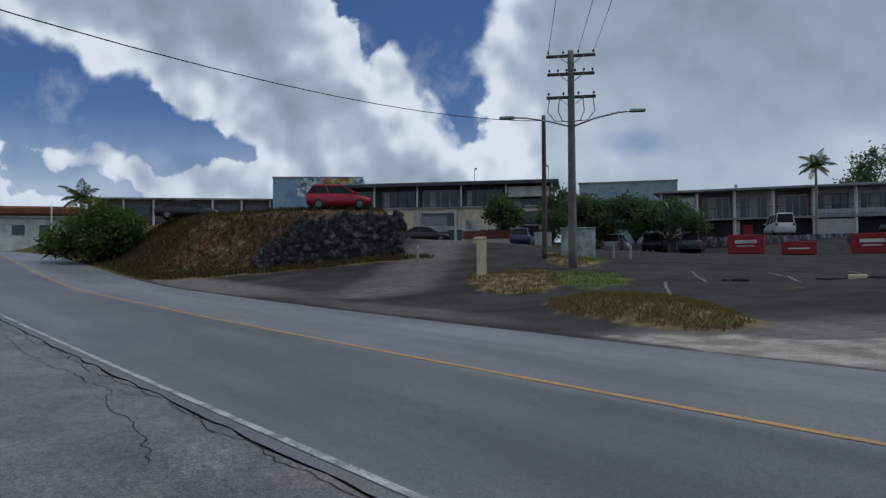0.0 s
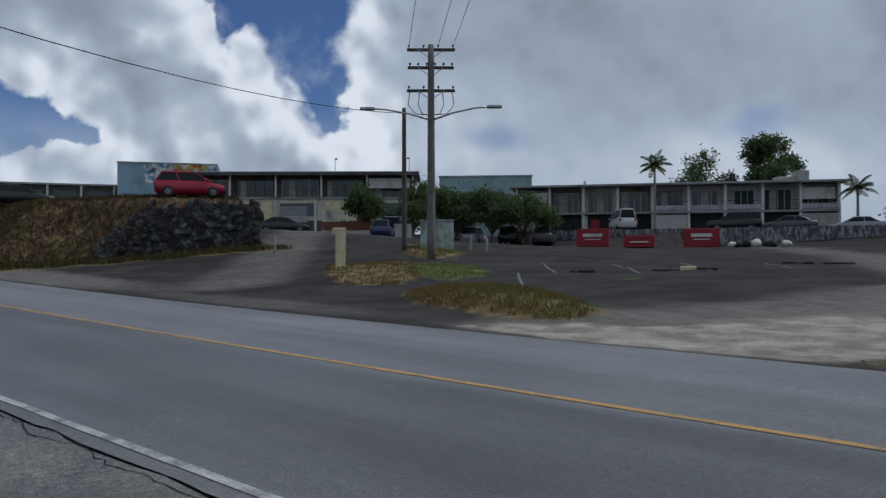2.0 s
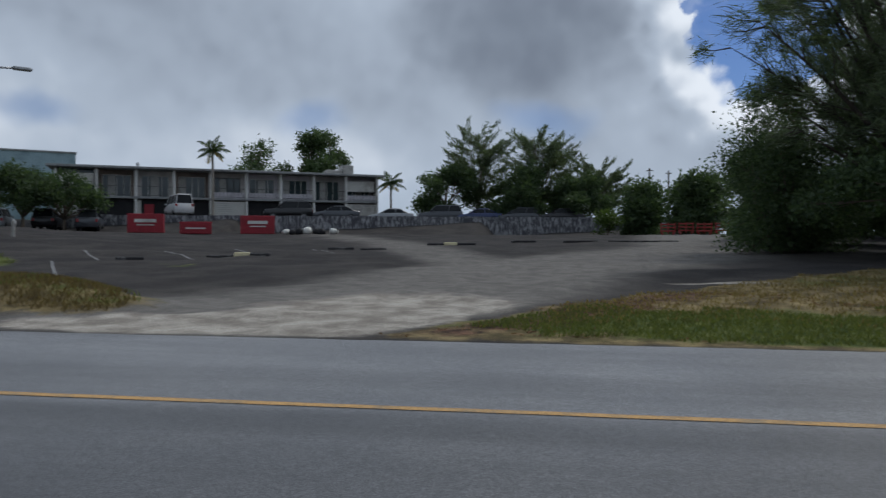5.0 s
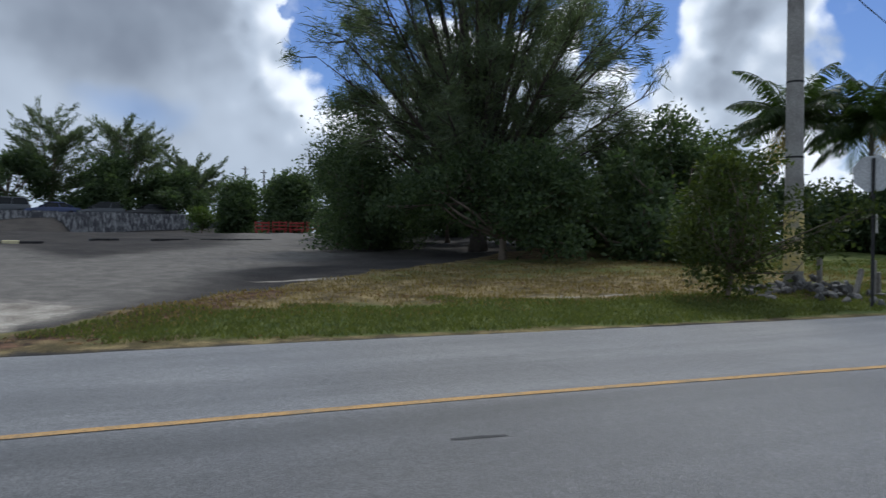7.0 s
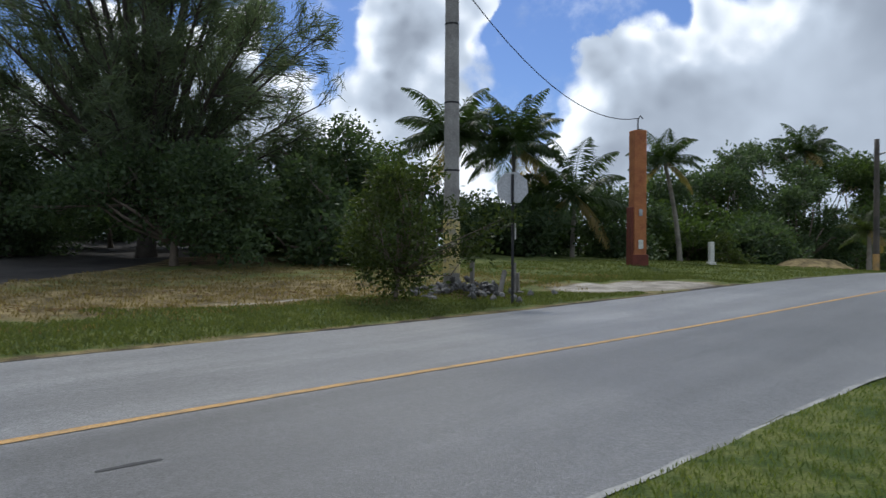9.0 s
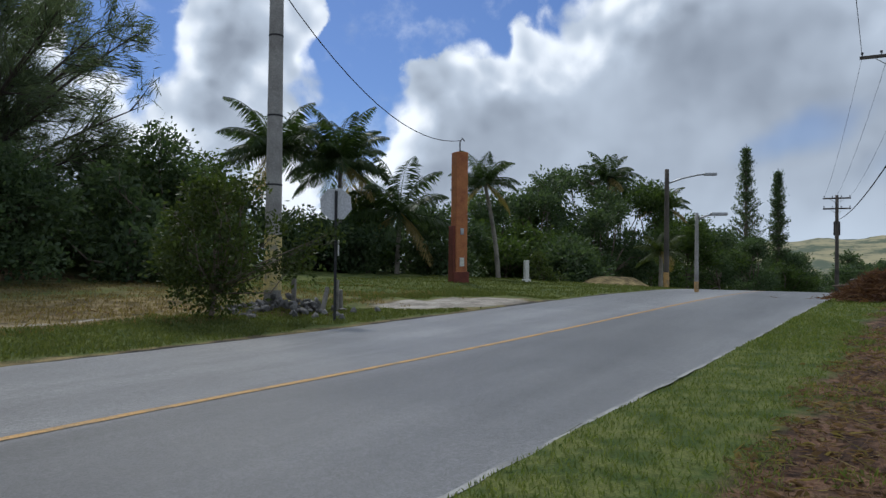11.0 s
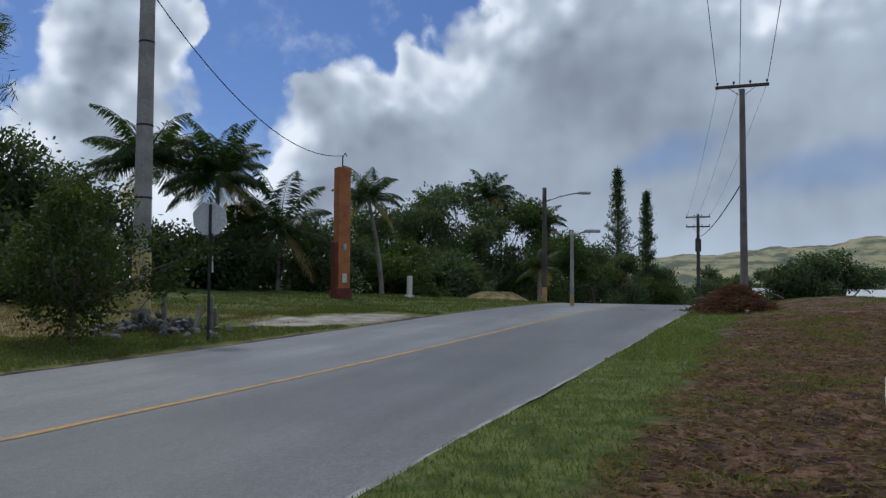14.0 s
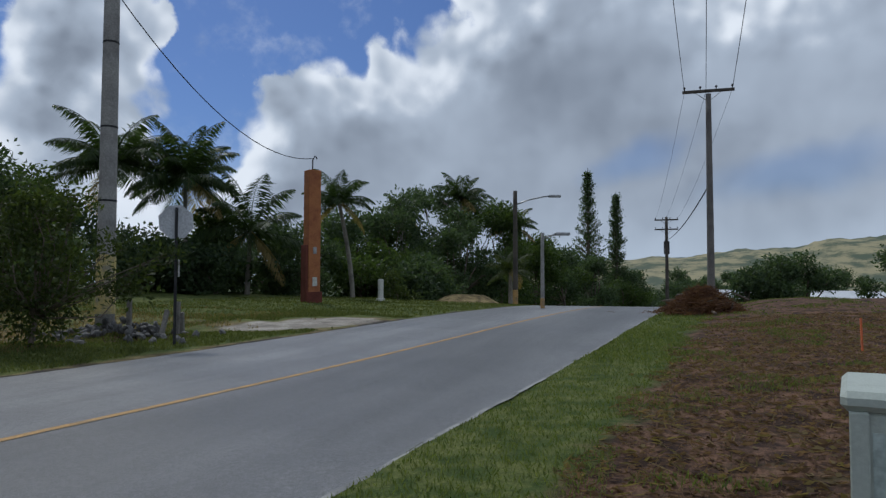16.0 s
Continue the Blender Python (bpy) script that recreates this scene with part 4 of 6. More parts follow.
# orange pillar
pz = height(30.25, 15.5)
pillar = empty("pillar", pose(30.25, 15.5, pz, 0, 0, -37), "tall orange painted pillar with a maroon side", "pillar")
part("shaft", boxes((-0.29, 0.29, -0.29, 0.29, -0.2, 6.0), bevel=0.02), M_ORANGE, pillar)
part("buttress", boxes((-0.42, -0.292, -0.25, 0.25, -0.2, 2.6), (-0.42, 0.36, -0.36, -0.292, -0.2, 0.5), bevel=0.015), M_MAROON, pillar)
part("hook", tube(bmesh.new(), [(0, 0, 6.0), (0, 0, 6.5), (0.12, 0, 6.68), (0.22, 0, 6.55)], 0.03, 6), M_DARK, pillar)


def wire(name, a, b, drop, r=0.013, label="thin black overhead wire between the poles"):
    ob = part(name, tube(bmesh.new(), sag(a, b, drop), r, 4), M_BLACK)
    return tagged(ob, label, "wire", "overhead wires")


wire("wire", (15.87, 13.75, height(15.87, 13.75) + 8.9), (30.25, 15.5, pz + 6.55), 1.25, 0.016)
for dy in (-1.1, 0.1, 1.1):
    wire("wire", (37.95, -1.85 + dy, 10.9), (-12, 0.4 + dy, 11.4), 0.6)
    wire("wire", (37.95, -1.85 + dy, 10.9), (80.0, 0.3 + dy, 8.2), 0.6, 0.007)

# stop sign seen from behind
M_SIGN_BACK = worn((0.50, 0.51, 0.52), (0.36, 0.37, 0.38), 3.0, 0.45, 0.75, rough=0.5, metal=0.15)
sign = empty("stop_sign", pose(14.55, 10.62, height(14.55, 10.62), 0, 0, -43), "grey back of an octagonal road sign on a steel post", "road sign")
part("post", boxes((-0.03, 0.03, -0.02, 0.02, -0.2, 3.1)), M_DARK, sign)
bm = tube(bmesh.new(), [(0, 0.03, 2.78), (0, 0.036, 2.78)], 0.40, 8)
bmesh.ops.rotate(bm, verts=bm.verts, cent=(0, 0.033, 2.78), matrix=Matrix.Rotation(radians(22.5), 3, "Y"))
part("plate", bm, M_SIGN_BACK, sign)

# buff post in the mouth of the lot
post = empty("gate_post", pose(-23.1, 19.15, height(-23.1, 19.15), 0, 0, 50), "square buff painted concrete post on a grass island", "post")
part("shaft", boxes((-0.2, 0.2, -0.2, 0.2, -0.2, 1.55), bevel=0.015), M_BUFF, post)
part("cap", boxes((-0.3, 0.22, -0.22, 0.22, 1.55, 1.66), (-0.34, -0.2, -0.1, 0.1, 1.4, 1.62), bevel=0.01), M_BUFF, post)

# cabinet on the near verge
cab = empty("utility_cabinet", pose(4.5, -0.98, height(4.5, -0.98), 0, 0, -12), "pale green metal utility cabinet on the verge", "utility cabinet")
part("body", boxes((-0.35, 0.35, -0.45, 0.3, -0.1, 0.92), bevel=0.015), M_PALE, cab)
part("lid", boxes((-0.38, 0.38, -0.48, 0.33, 0.92, 1.0), bevel=0.025), M_PALE, cab)

# ---- dumpsters ----
def dumpster(base, turn, wide, tall, deep):
    x, y = base
    top = empty("dumpster", pose(x, y, height(x, y), 0, 0, turn), "red steel dumpster with white lettering", "dumpster", "dumpsters before the wall")
    part("body", boxes((-wide / 2, wide / 2, 0, deep, 0.08, tall), bevel=0.03), M_RED, top)
    ribs = bmesh.new()
    for i in range(5):
        x0 = -wide / 2 + wide * i / 4
        box(ribs, x0 - 0.05, x0 + 0.05, -0.06, 0.0, 0.08, tall)
    part("rib", ribs, M_RED, top)
    return top


for base, wide, tall in (((-29.5, 49.9), 2.4, 1.5), ((-26.4, 51.6), 2.2, 1.0), ((-22.3, 53.6), 2.5, 1.5)):
    dumpster(base, 25, wide, tall, 1.7)

# ---- planting ----
rng = np.random.default_rng(5)
fan_casuarina((15.2, 31.0), 19.5, 8.2, 50, "large dark casuarina tree with feathery needle sprays", seed=3, r=0.42)
tree("shrub", (13.5, 25.2), [(a * 0.77 + b * 0.64, b * 0.77 - a * 0.64, c, d, e, f) for a, b, c, d, e, f in around(rng, 26, 5.4, 4.2, 0.3, 1.1, 1.9)], "dark spreading shrub with small leaves under the casuarina", "shrub", leaf=M_LEAF_DARK, r=0.16, density=85, size=(0.19, 0.10), seed=4, gap=0.2)
tree("broadleaf_tree", (10.4, 33.0), around(rng, 16, 2.6, 7.6, 0.3, 1.4, 3.0), "dense dark tree beside the casuarina", leaf=M_LEAF_DARK, r=0.2, density=110, size=(0.17, 0.08), seed=5, gap=0.3)
tree("shrub", (12.5, 12.5), [(0.1, 0.0, 0.5, 0.62, 0.62, 0.5), (-0.25, 0.3, 0.9, 0.62, 0.62, 0.6), (0.3, -0.25, 1.0, 0.6, 0.6, 0.5), (-0.5, 0.5, 1.4, 0.6, 0.6, 0.5)] + [(0.72 * a + 0.3, -0.72 * a * 0.9 + b * 0.4 - 0.2, c, d, e, f * 0.8) for a, b, c, d, e, f in around(rng, 24, 2.35, 3.3, 1.2, 0.42)], "olive green roadside shrub with loose twigs", "shrub", leaf=M_LEAF_OLIVE, r=0.05, density=190, size=(0.13, 0.06), seed=6, gap=0.1)
tree("bush", (-59.3, 12.0), around(rng, 18, 3.2, 3.7, 0.3, 1.3), "dense dark green bush beside the bank", "bush", leaf=M_LEAF, density=60, size=(0.32, 0.15), seed=7)
for i, (x, y, wide, tall) in enumerate(((-49.3, 43.3, 1.6, 4.1), (-45.6, 48.0, 2.6, 4.6), (-43.2, 49.8, 2.9, 5.0), (-40.8, 51.4, 2.7, 4.8), (-38.4, 53.0, 2.6, 4.9))):
    tree("tree", (x, y), around(rng, 13, wide, tall, 2.3, 0.95), "round dark green tree before the buildings", leaf=M_LEAF_DARK, r=0.14, density=75, size=(0.28, 0.14), seed=10 + i, group="trees before the buildings")
# beyond the low wall
casuarina((-7.7, 79.8), 10.4, 4.0, 80, 110, "tall thin casuarina behind the low wall", 21, 0.2, (0.7, 0.08), 0.3, plump=0.25)
casuarina((-0.6, 80.0), 9.6, 4.4, 85, 110, "tall thin casuarina behind the low wall", 22, 0.2, (0.7, 0.08), 0.3, plump=0.25)
casuarina((5.5, 79.5), 6.5, 3.4, 60, 130, "low thin casuarina behind the low wall", 23, 0.16, (0.7, 0.08), 0.2, plump=0.25)
for i, (x, y, wide, tall) in enumerate(((-11.0, 77.0, 4.4, 6.2), (-3.2, 77, 4.4, 5.4), (3.2, 77, 3.2, 4.6), (8.3, 66, 2.2, 4.0), (12.2, 60.5, 2.6, 4.6), (13.6, 46, 2.2, 4.8), (18.5, 47, 4, 6))):
    tree("tree", (x, y), around(rng, 12, wide, tall, 0.3, 1.3), "dark rounded tree at the edge of the lot", leaf=M_LEAF_DARK, r=0.2, density=75, size=(0.32, 0.16), seed=30 + i, group="trees round the lot")
tree("bush", (5.0, 62.0), around(rng, 7, 1.3, 1.7, 0.2, 0.7), "small pale green bush at the edge of the lot", "bush", leaf=M_LEAF, density=60, size=(0.22, 0.1), seed=38, r=0.06)
for i, (x, y, wide, tall) in enumerate(((-31.5, 95, 5.4, 13.2), (-38.6, 93, 4.0, 11.2))):
    tree("tree", (x, y), around(rng, 12, wide, tall, 3.5, 1.7), "tall dark tree behind the grey building", leaf=M_LEAF_DARK, r=0.3, density=(40, 12)[i], size=(0.4, 0.2), seed=38 + i)
# the belt of trees along the far side of the road
BELT = [(21.5, 29.5, 5.6), (25, 32, 5.4), (24, 27, 3.2), (28.5, 27.5, 3.6), (31, 32, 4.6), (33.5, 27.5, 3.4), (34.5, 23.5, 3.2), (37, 25.5, 4.2), (39, 20.5, 3.6), (41, 24, 5.0), (43.5, 19.0, 3.8), (44, 14.6, 2.2), (46, 21, 6.0), (47.5, 16.2, 4.0),
        (50, 19, 8.0), (53, 15, 7.0), (53, 23, 10.0), (55, 20, 10.5), (57, 17, 10.5), (58.5, 13.2, 8.2), (61, 16, 11), (62, 20, 11.5), (25.1, 26.8, 5.7), (21.5, 25.5, 5.8), (18.5, 23.0, 4.4), (27.8, 29.0, 6.2), (12, 40, 4.5), (17, 39, 5.0), (22, 37, 5.5), (27, 35.5, 6), (20, 33, 4), (63, 11.2, 5.8), (66, 14, 7.0), (68, 9.2, 6.2), (72, 11.5, 7.6), (75, 7.2, 6.0), (79, 9.5, 7.5), (82, 5.0, 5.2), (87, 4.6, 5.4), (92, 6.5, 6)]
for i, (x, y, tall) in enumerate(BELT):
    tree("tree", (x, y), around(rng, 10, 2.3 + 0.12 * tall, tall, 0.2, 1.15), ("dark green tree in the roadside belt", "green leafy tree in the roadside belt", "dark dense shrubby tree along the road")[i % 3], leaf=(M_LEAF_DARK, M_LEAF, M_LEAF_DARK)[i % 3], r=0.13, density=62, size=(0.27, 0.13), seed=40 + i, group="roadside trees")
tree("shrub", (39.6, 14.9), around(rng, 6, 0.9, 1.6, 0.2, 0.55), "low olive shrub beside a pale marker post", "shrub", leaf=M_LEAF_OLIVE, r=0.05, density=90, size=(0.16, 0.08), seed=80)
for i, (x, y, tall, reach, lx, ly, fronds) in enumerate(((31.95, 28.4, 6.9, 3.9, 0.3, 0.1, 26), (34.4, 25.45, 6.4, 3.7, 0.1, 0.1, 30), (36.3, 22.7, 3.6, 4.0, 0.1, -0.1, 16), (39.3, 17.6, 5.6, 2.3, -1.6, 0.2, 20), (52.4, 19.6, 6.9, 2.2, 0.2, 0, 20), (58.6, 16.7, 9.2, 2.8, 0.3, 0, 22), (60, 12.6, 7.0, 2.6, 0, 0, 16), (45.9, 9.7, 2.2, 1.9, 0, 0, 14))):
    palm((x, y), tall, fronds, reach, "coconut palm with long arching fronds", 60 + i, (lx, ly), leaf=M_LEAF_OLIVE if i == 7 else M_FROND)
norfolk((85.5, 9.0), 17.2, 2.5, "tall narrow dark pine above the roadside trees", 90)
norfolk((86.6, 5.9), 14.6, 1.6, "thinner narrow dark pine above the roadside trees", 91)
palm((-32.4, 66.6), 6.6, 15, 1.9, "small palm before the grey building", 70)
palm((-66.5, 11.6), 5.0, 13, 1.9, "small palm rising from the bush", 71)
palm((-16.6, 75.5), 4.2, 13, 1.9, "small palm at the end of the grey building", 72)

# ---- the dark stone wall that holds the bank ----
wall_base = height(-35.6, 24.0) - 0.62
stone_wall = empty("retaining_wall", pose(-36.8, 24.1, wall_base, 0, 0, math.degrees(math.atan2(-14.6, -9.2))), "dark rough stone wall holding the grassy bank", "wall", kind="structure")
core = bmesh.new()
box(core, -0.1, 6.4, -0.9, -0.05, -0.6, 3.3)
for v in core.verts:
    if v.co.z > 1 and v.co.x > 4:
        v.co.z -= 0.5
part("core", core, M_ROCK, stone_wall)
rng = np.random.default_rng(12)
stones = []


def side_place(g, h):
    """On the wall's return, which runs back from the corner."""
    back = Matrix.Rotation(-math.atan2(-14.6, -9.2), 3, "Z") @ Vector((-0.87, 0.49, 0)) * g.uniform(0, 7.0)
    return (back.x, back.y, h + 0.3)


for i in range(7):
    bm = bmesh.new()
    bmesh.ops.create_icosphere(bm, subdivisions=1, radius=1.0)
    for v in bm.verts:
        v.co *= 1 + 0.35 * noise.noise(v.co * 1.3 + Vector((7.1 * i, 0, 0)))
    me = bpy.data.meshes.new("stone")
    bm.to_mesh(me)
    bm.free()
    me.materials.append(M_ROCK)
    stones.append(me)
for i in range(300):
    side = i >= 225
    a, h = rng.uniform(-0.2, 8.7), rng.uniform(-0.2, 3.35)
    if a > 5.6:
        h *= max(1 - 0.24 * (a - 5.6), 0.15)
    ob = new("stone", stones[i % 7])
    ob.parent = stone_wall
    size = rng.uniform(0.14, 0.30)
    place = side_place(rng, h) if side else (a, 0.06 - 0.04 * h - 0.10 * max(a - 6, 0) * h / 2 + rng.uniform(-0.03, 0.04), h)
    ob.matrix_basis = Matrix.LocRotScale(place, Euler((0.2 * rng.normal(), rng.uniform(0, 6), 0.2 * rng.normal())), Vector((size * 1.35, size * 0.42, size * 0.9)))

# ---- vehicles ----
M_TYRE = material("tyre", lambda k, where: (0.018, 0.018, 0.019), 0.85)
M_RIM = worn((0.20, 0.20, 0.205), (0.10, 0.10, 0.10), 4, rough=0.4, metal=0.6)
M_CARGLASS = material("car_glass", lambda k, where: (0.012, 0.014, 0.016), 0.25, spec=0.25)
M_LAMP = material("headlamp", lambda k, where: (0.55, 0.55, 0.52), 0.15, spec=0.6)
M_TAIL = material("tail_lamp", lambda k, where: (0.25, 0.012, 0.012), 0.2, spec=0.6)


def coat(colour):
    return worn(colour, tuple(c * 0.75 for c in colour), 2.0, 0.5, 0.8, 60, 0.04, rough=0.28, bump=0.0, spec=0.6)


C_RED, C_BLACK, C_BLUE, C_WHITE, C_SILVER, C_GREY = coat((0.31, 0.006, 0.028)), coat((0.012, 0.012, 0.014)), coat((0.02, 0.035, 0.11)), coat((0.55, 0.55, 0.55)), coat((0.30, 0.31, 0.32)), coat((0.06, 0.065, 0.075))


def loft(bm, sections):
    """A closed skin through sections of equal point counts."""
    rings = [[bm.verts.new(p) for p in s] for s in sections]
    for a, b in zip(rings, rings[1:]):
        for j in range(len(a)):
            bm.faces.new((a[j], a[(j + 1) % len(a)], b[(j + 1) % len(a)], b[j]))
    bm.faces.new(rings[0][::-1]), bm.faces.new(rings[-1])
    return bm


SHAPES = {   # along, low, waist height; then the cabin: along at the waist and at the roof, roof height
    "hatch": dict(long=4.0, waist=((-2.0, 0.35, 0.85), (-1.9, 0.25, 0.98), (-0.9, 0.2, 0.98), (0.6, 0.2, 0.96), (1.0, 0.2, 0.93), (1.85, 0.25, 0.74), (2.0, 0.35, 0.6)), cabin=(-1.94, 1.22, -1.58, 0.2, 1.56)),
    "sedan": dict(long=4.6, waist=((-2.3, 0.35, 0.8), (-2.2, 0.25, 0.92), (-1.0, 0.2, 0.95), (0.8, 0.2, 0.93), (1.2, 0.2, 0.9), (2.15, 0.25, 0.72), (2.3, 0.35, 0.58)), cabin=(-1.75, 1.15, -0.95, 0.3, 1.42)),
    "suv": dict(long=4.6, waist=((-2.3, 0.4, 0.95), (-2.25, 0.3, 1.08), (-1.0, 0.28, 1.1), (0.7, 0.28, 1.08), (1.05, 0.28, 1.04), (2.15, 0.3, 0.92), (2.3, 0.42, 0.72)), cabin=(-2.2, 1.1, -1.95, 0.4, 1.74)),
    "van": dict(long=4.9, waist=((-2.45, 0.4, 1.15), (-2.4, 0.3, 1.2), (-1.0, 0.28, 1.2), (1.2, 0.28, 1.18), (1.6, 0.28, 1.1), (2.3, 0.3, 0.98), (2.45, 0.42, 0.75)), cabin=(-2.42, 1.85, -2.35, 1.1, 2.05)),
}


def car(base, turn, shape, paint, label, on=None):
    """x is forward."""
    x, y = base
    z = height(x, y) if on is None else on
    spec = SHAPES[shape]
    top = empty("car", pose(x, y, z, 0, 0, turn), label, "car", "parked cars")
    half = 0.86
    bm = bmesh.new()
    loft(bm, [[(a, -half * 0.9, lo), (a, half * 0.9, lo), (a, half, lo + 0.25), (a, half * 0.97, hi - 0.1), (a, half * 0.86, hi), (a, -half * 0.86, hi), (a, -half * 0.97, hi - 0.1), (a, -half, lo + 0.25)] for a, lo, hi in spec["waist"]])
    bmesh.ops.bevel(bm, geom=bm.edges[:], offset=0.045, segments=2, affect="EDGES", clamp_overlap=True)
    body = part("body", bm, paint, top, smooth=True)
    w0, w1, r0, r1, roof = spec["cabin"]
    low = spec["waist"][2][2] - 0.04
    glass = loft(bmesh.new(), [[(w0 + 0.03, -0.72, low), (w0 + 0.03, 0.72, low), (w1 - 0.03, 0.72, low), (w1 - 0.03, -0.72, low)], [(r0 + 0.03, -0.58, roof - 0.06), (r0 + 0.03, 0.58, roof - 0.06), (r1 - 0.03, 0.58, roof - 0.06), (r1 - 0.03, -0.58, roof - 0.06)]])
    part("window", glass, M_CARGLASS, top)
    part("roof", loft(bmesh.new(), [[(r0 - 0.03, -0.62, roof - 0.08), (r0 - 0.03, 0.62, roof - 0.08), (r1 + 0.04, 0.62, roof - 0.08), (r1 + 0.04, -0.62, roof - 0.08)], [(r0 + 0.1, -0.54, roof), (r0 + 0.1, 0.54, roof), (r1 - 0.15, 0.54, roof), (r1 - 0.15, -0.54, roof)]]), paint, top)
    for s in (-1, 1):
        for f in (0.0, 0.42, 1.0) if shape != "van" else (0.0, 0.3, 0.65, 1.0):
            bm = tube(bmesh.new(), [(w0 + (w1 - w0) * f, 0.735 * s, low), (r0 + (r1 - r0) * f, 0.595 * s, roof - 0.06)], [0.042, 0.035], 4)
            part("pillar", bm, paint, top)
        part("headlight", boxes((spec["waist"][-2][0] - 0.12, spec["waist"][-1][0] - 0.02, 0.5 * s - 0.17, 0.5 * s + 0.17, spec["waist"][-1][2] - 0.12, spec["waist"][-1][2] + 0.02), bevel=0.02), M_LAMP, top)
        part("tail_light", boxes((spec["waist"][0][0] - 0.02, spec["waist"][0][0] + 0.1, 0.7 * s - 0.1, 0.7 * s + 0.1, spec["waist"][0][2] - 0.25, spec["waist"][0][2]), bevel=0.02), M_TAIL, top)
        part("mirror", boxes((w1 - 0.45, w1 - 0.3, 0.9 * s - 0.09, 0.9 * s + 0.09, low, low + 0.14), bevel=0.02), paint, top)
        for a in (-spec["long"] * 0.31, spec["long"] * 0.32):
            wheel = part("wheel", tube(bmesh.new(), [(a, 0.64 * s, 0.32), (a, 0.66 * s, 0.32), (a, 0.86 * s, 0.32), (a, 0.88 * s, 0.32)], [0.27, 0.32, 0.32, 0.27], 16), M_TYRE, top)
            part("rim", tube(bmesh.new(), [(a, 0.872 * s, 0.32), (a, 0.89 * s, 0.32)], [0.2, 0.17], 12), M_RIM, wheel)
    part("bumper", boxes((spec["waist"][-1][0] - 0.12, spec["waist"][-1][0] + 0.05, -0.8, 0.8, 0.32, 0.5), bevel=0.03), M_DARK, top)
    return top


car((-40.5, 21.9), 60, "hatch", C_RED, "red hatchback parked on top of the bank", on=4.93)
car((-54.8, 16.8), 75, "sedan", C_BLACK, "black sedan parked on the grassy bank", on=4.9)
car((-54.0, 38.0), 55, "sedan", C_BLACK, "black sedan parked before the cream building")
car((-45.4, 42.2), 130, "hatch", C_BLUE, "small dark blue car seen from behind")
car((-40.9, 54.4), 118, "suv", C_BLACK, "black sport utility car under the trees")
car((-37.6, 55.2), 118, "suv", C_GREY, "grey sport utility car under the trees")
car((-43.6, 52.2), 118, "suv", C_SILVER, "silver car under the trees")
car((-34.0, 63.0), 130, "van", C_WHITE, "white van parked before the grey building")
car((-24.8, 66.8), 205, "suv", C_BLACK, "black pickup-like car above the low wall")
car((-20.6, 68.6), 200, "sedan", C_GREY, "grey sedan parked behind the low wall")
for i, (x, y) in enumerate(((-15.9, 72.4), (-11.0, 73.4), (-7.0, 73.9), (-3.0, 74.3), (1.2, 74.6))):
    car((x, y), 192, ("sedan", "suv", "sedan", "hatch", "sedan")[i], (C_SILVER, C_GREY, C_BLUE, C_GREY, C_BLACK)[i], ("silver sedan parked behind the low wall", "grey sport utility car behind the low wall", "dark blue sedan behind the low wall", "grey hatchback behind the low wall", "black sedan behind the low wall")[i])

# ---- white bars for the lettering on the dumpsters ----
for ob in [o for o in bpy.data.objects if o.name.startswith("dumpster")]:
    part("lettering", boxes((-0.75, 0.75, -0.075, -0.062, 0.85, 1.1)) if ob.location.x < -28 or ob.location.x > -24 else boxes((-0.7, 0.7, -0.075, -0.062, 0.45, 0.55)), M_OFFWHITE, ob, "white lettering bar")
    if ob.location.x < -28 or ob.location.x > -24:
        part("lettering", boxes((-0.6, 0.6, -0.075, -0.062, 0.62, 0.7)), M_OFFWHITE, ob, "white lettering bar")

# ---- lot: stall lines, stops, cabinet, planter, barrier ----
def stop_log(a, b, label, mat, tall=0.11):
    a, b = Vector(a), Vector(b)
    m = (a + b) / 2
    turn = math.degrees(math.atan2(b.y - a.y, b.x - a.x))
    half = (b - a).length / 2
    bm = boxes((-half, half, -0.1, 0.1, -0.05, tall), bevel=0.03)
    ob = part("wheel_stop", bm, mat)
    ob.matrix_world = pose(m.x, m.y, height(m.x, m.y), 0, 0, turn)
    return tagged(ob, label, "wheel stop", "wheel stops in the lot")


for i, (a, b) in enumerate((((-13.9, 28.4), (-12.9, 28.9)), ((-12.3, 29.1), (-11.5, 29.4)), ((-10.5, 34.2), (-9.3, 34.6)), ((-9.0, 34.7), (-7.8, 35.1)), ((-6.4, 39.0), (-5.5, 39.2)), ((-4.8, 39.3), (-3.8, 39.5)), ((-2.0, 42.0), (-0.6, 42.3)), ((1.0, 43.2), (3.0, 43.6)), ((3.6, 43.5), (7.6, 43.6)), ((-15.9, 25.2), (-15.2, 25.9)))):
    stop_log(a, b, "dark weathered concrete wheel stop in the lot", M_ROCK)
for a, b in (((-12.9, 28.88), (-12.3, 29.12)), ((-5.5, 39.2), (-4.8, 39.35))):
    stop_log(a, b, "yellow painted end of a wheel stop", M_BUFF, 0.15)


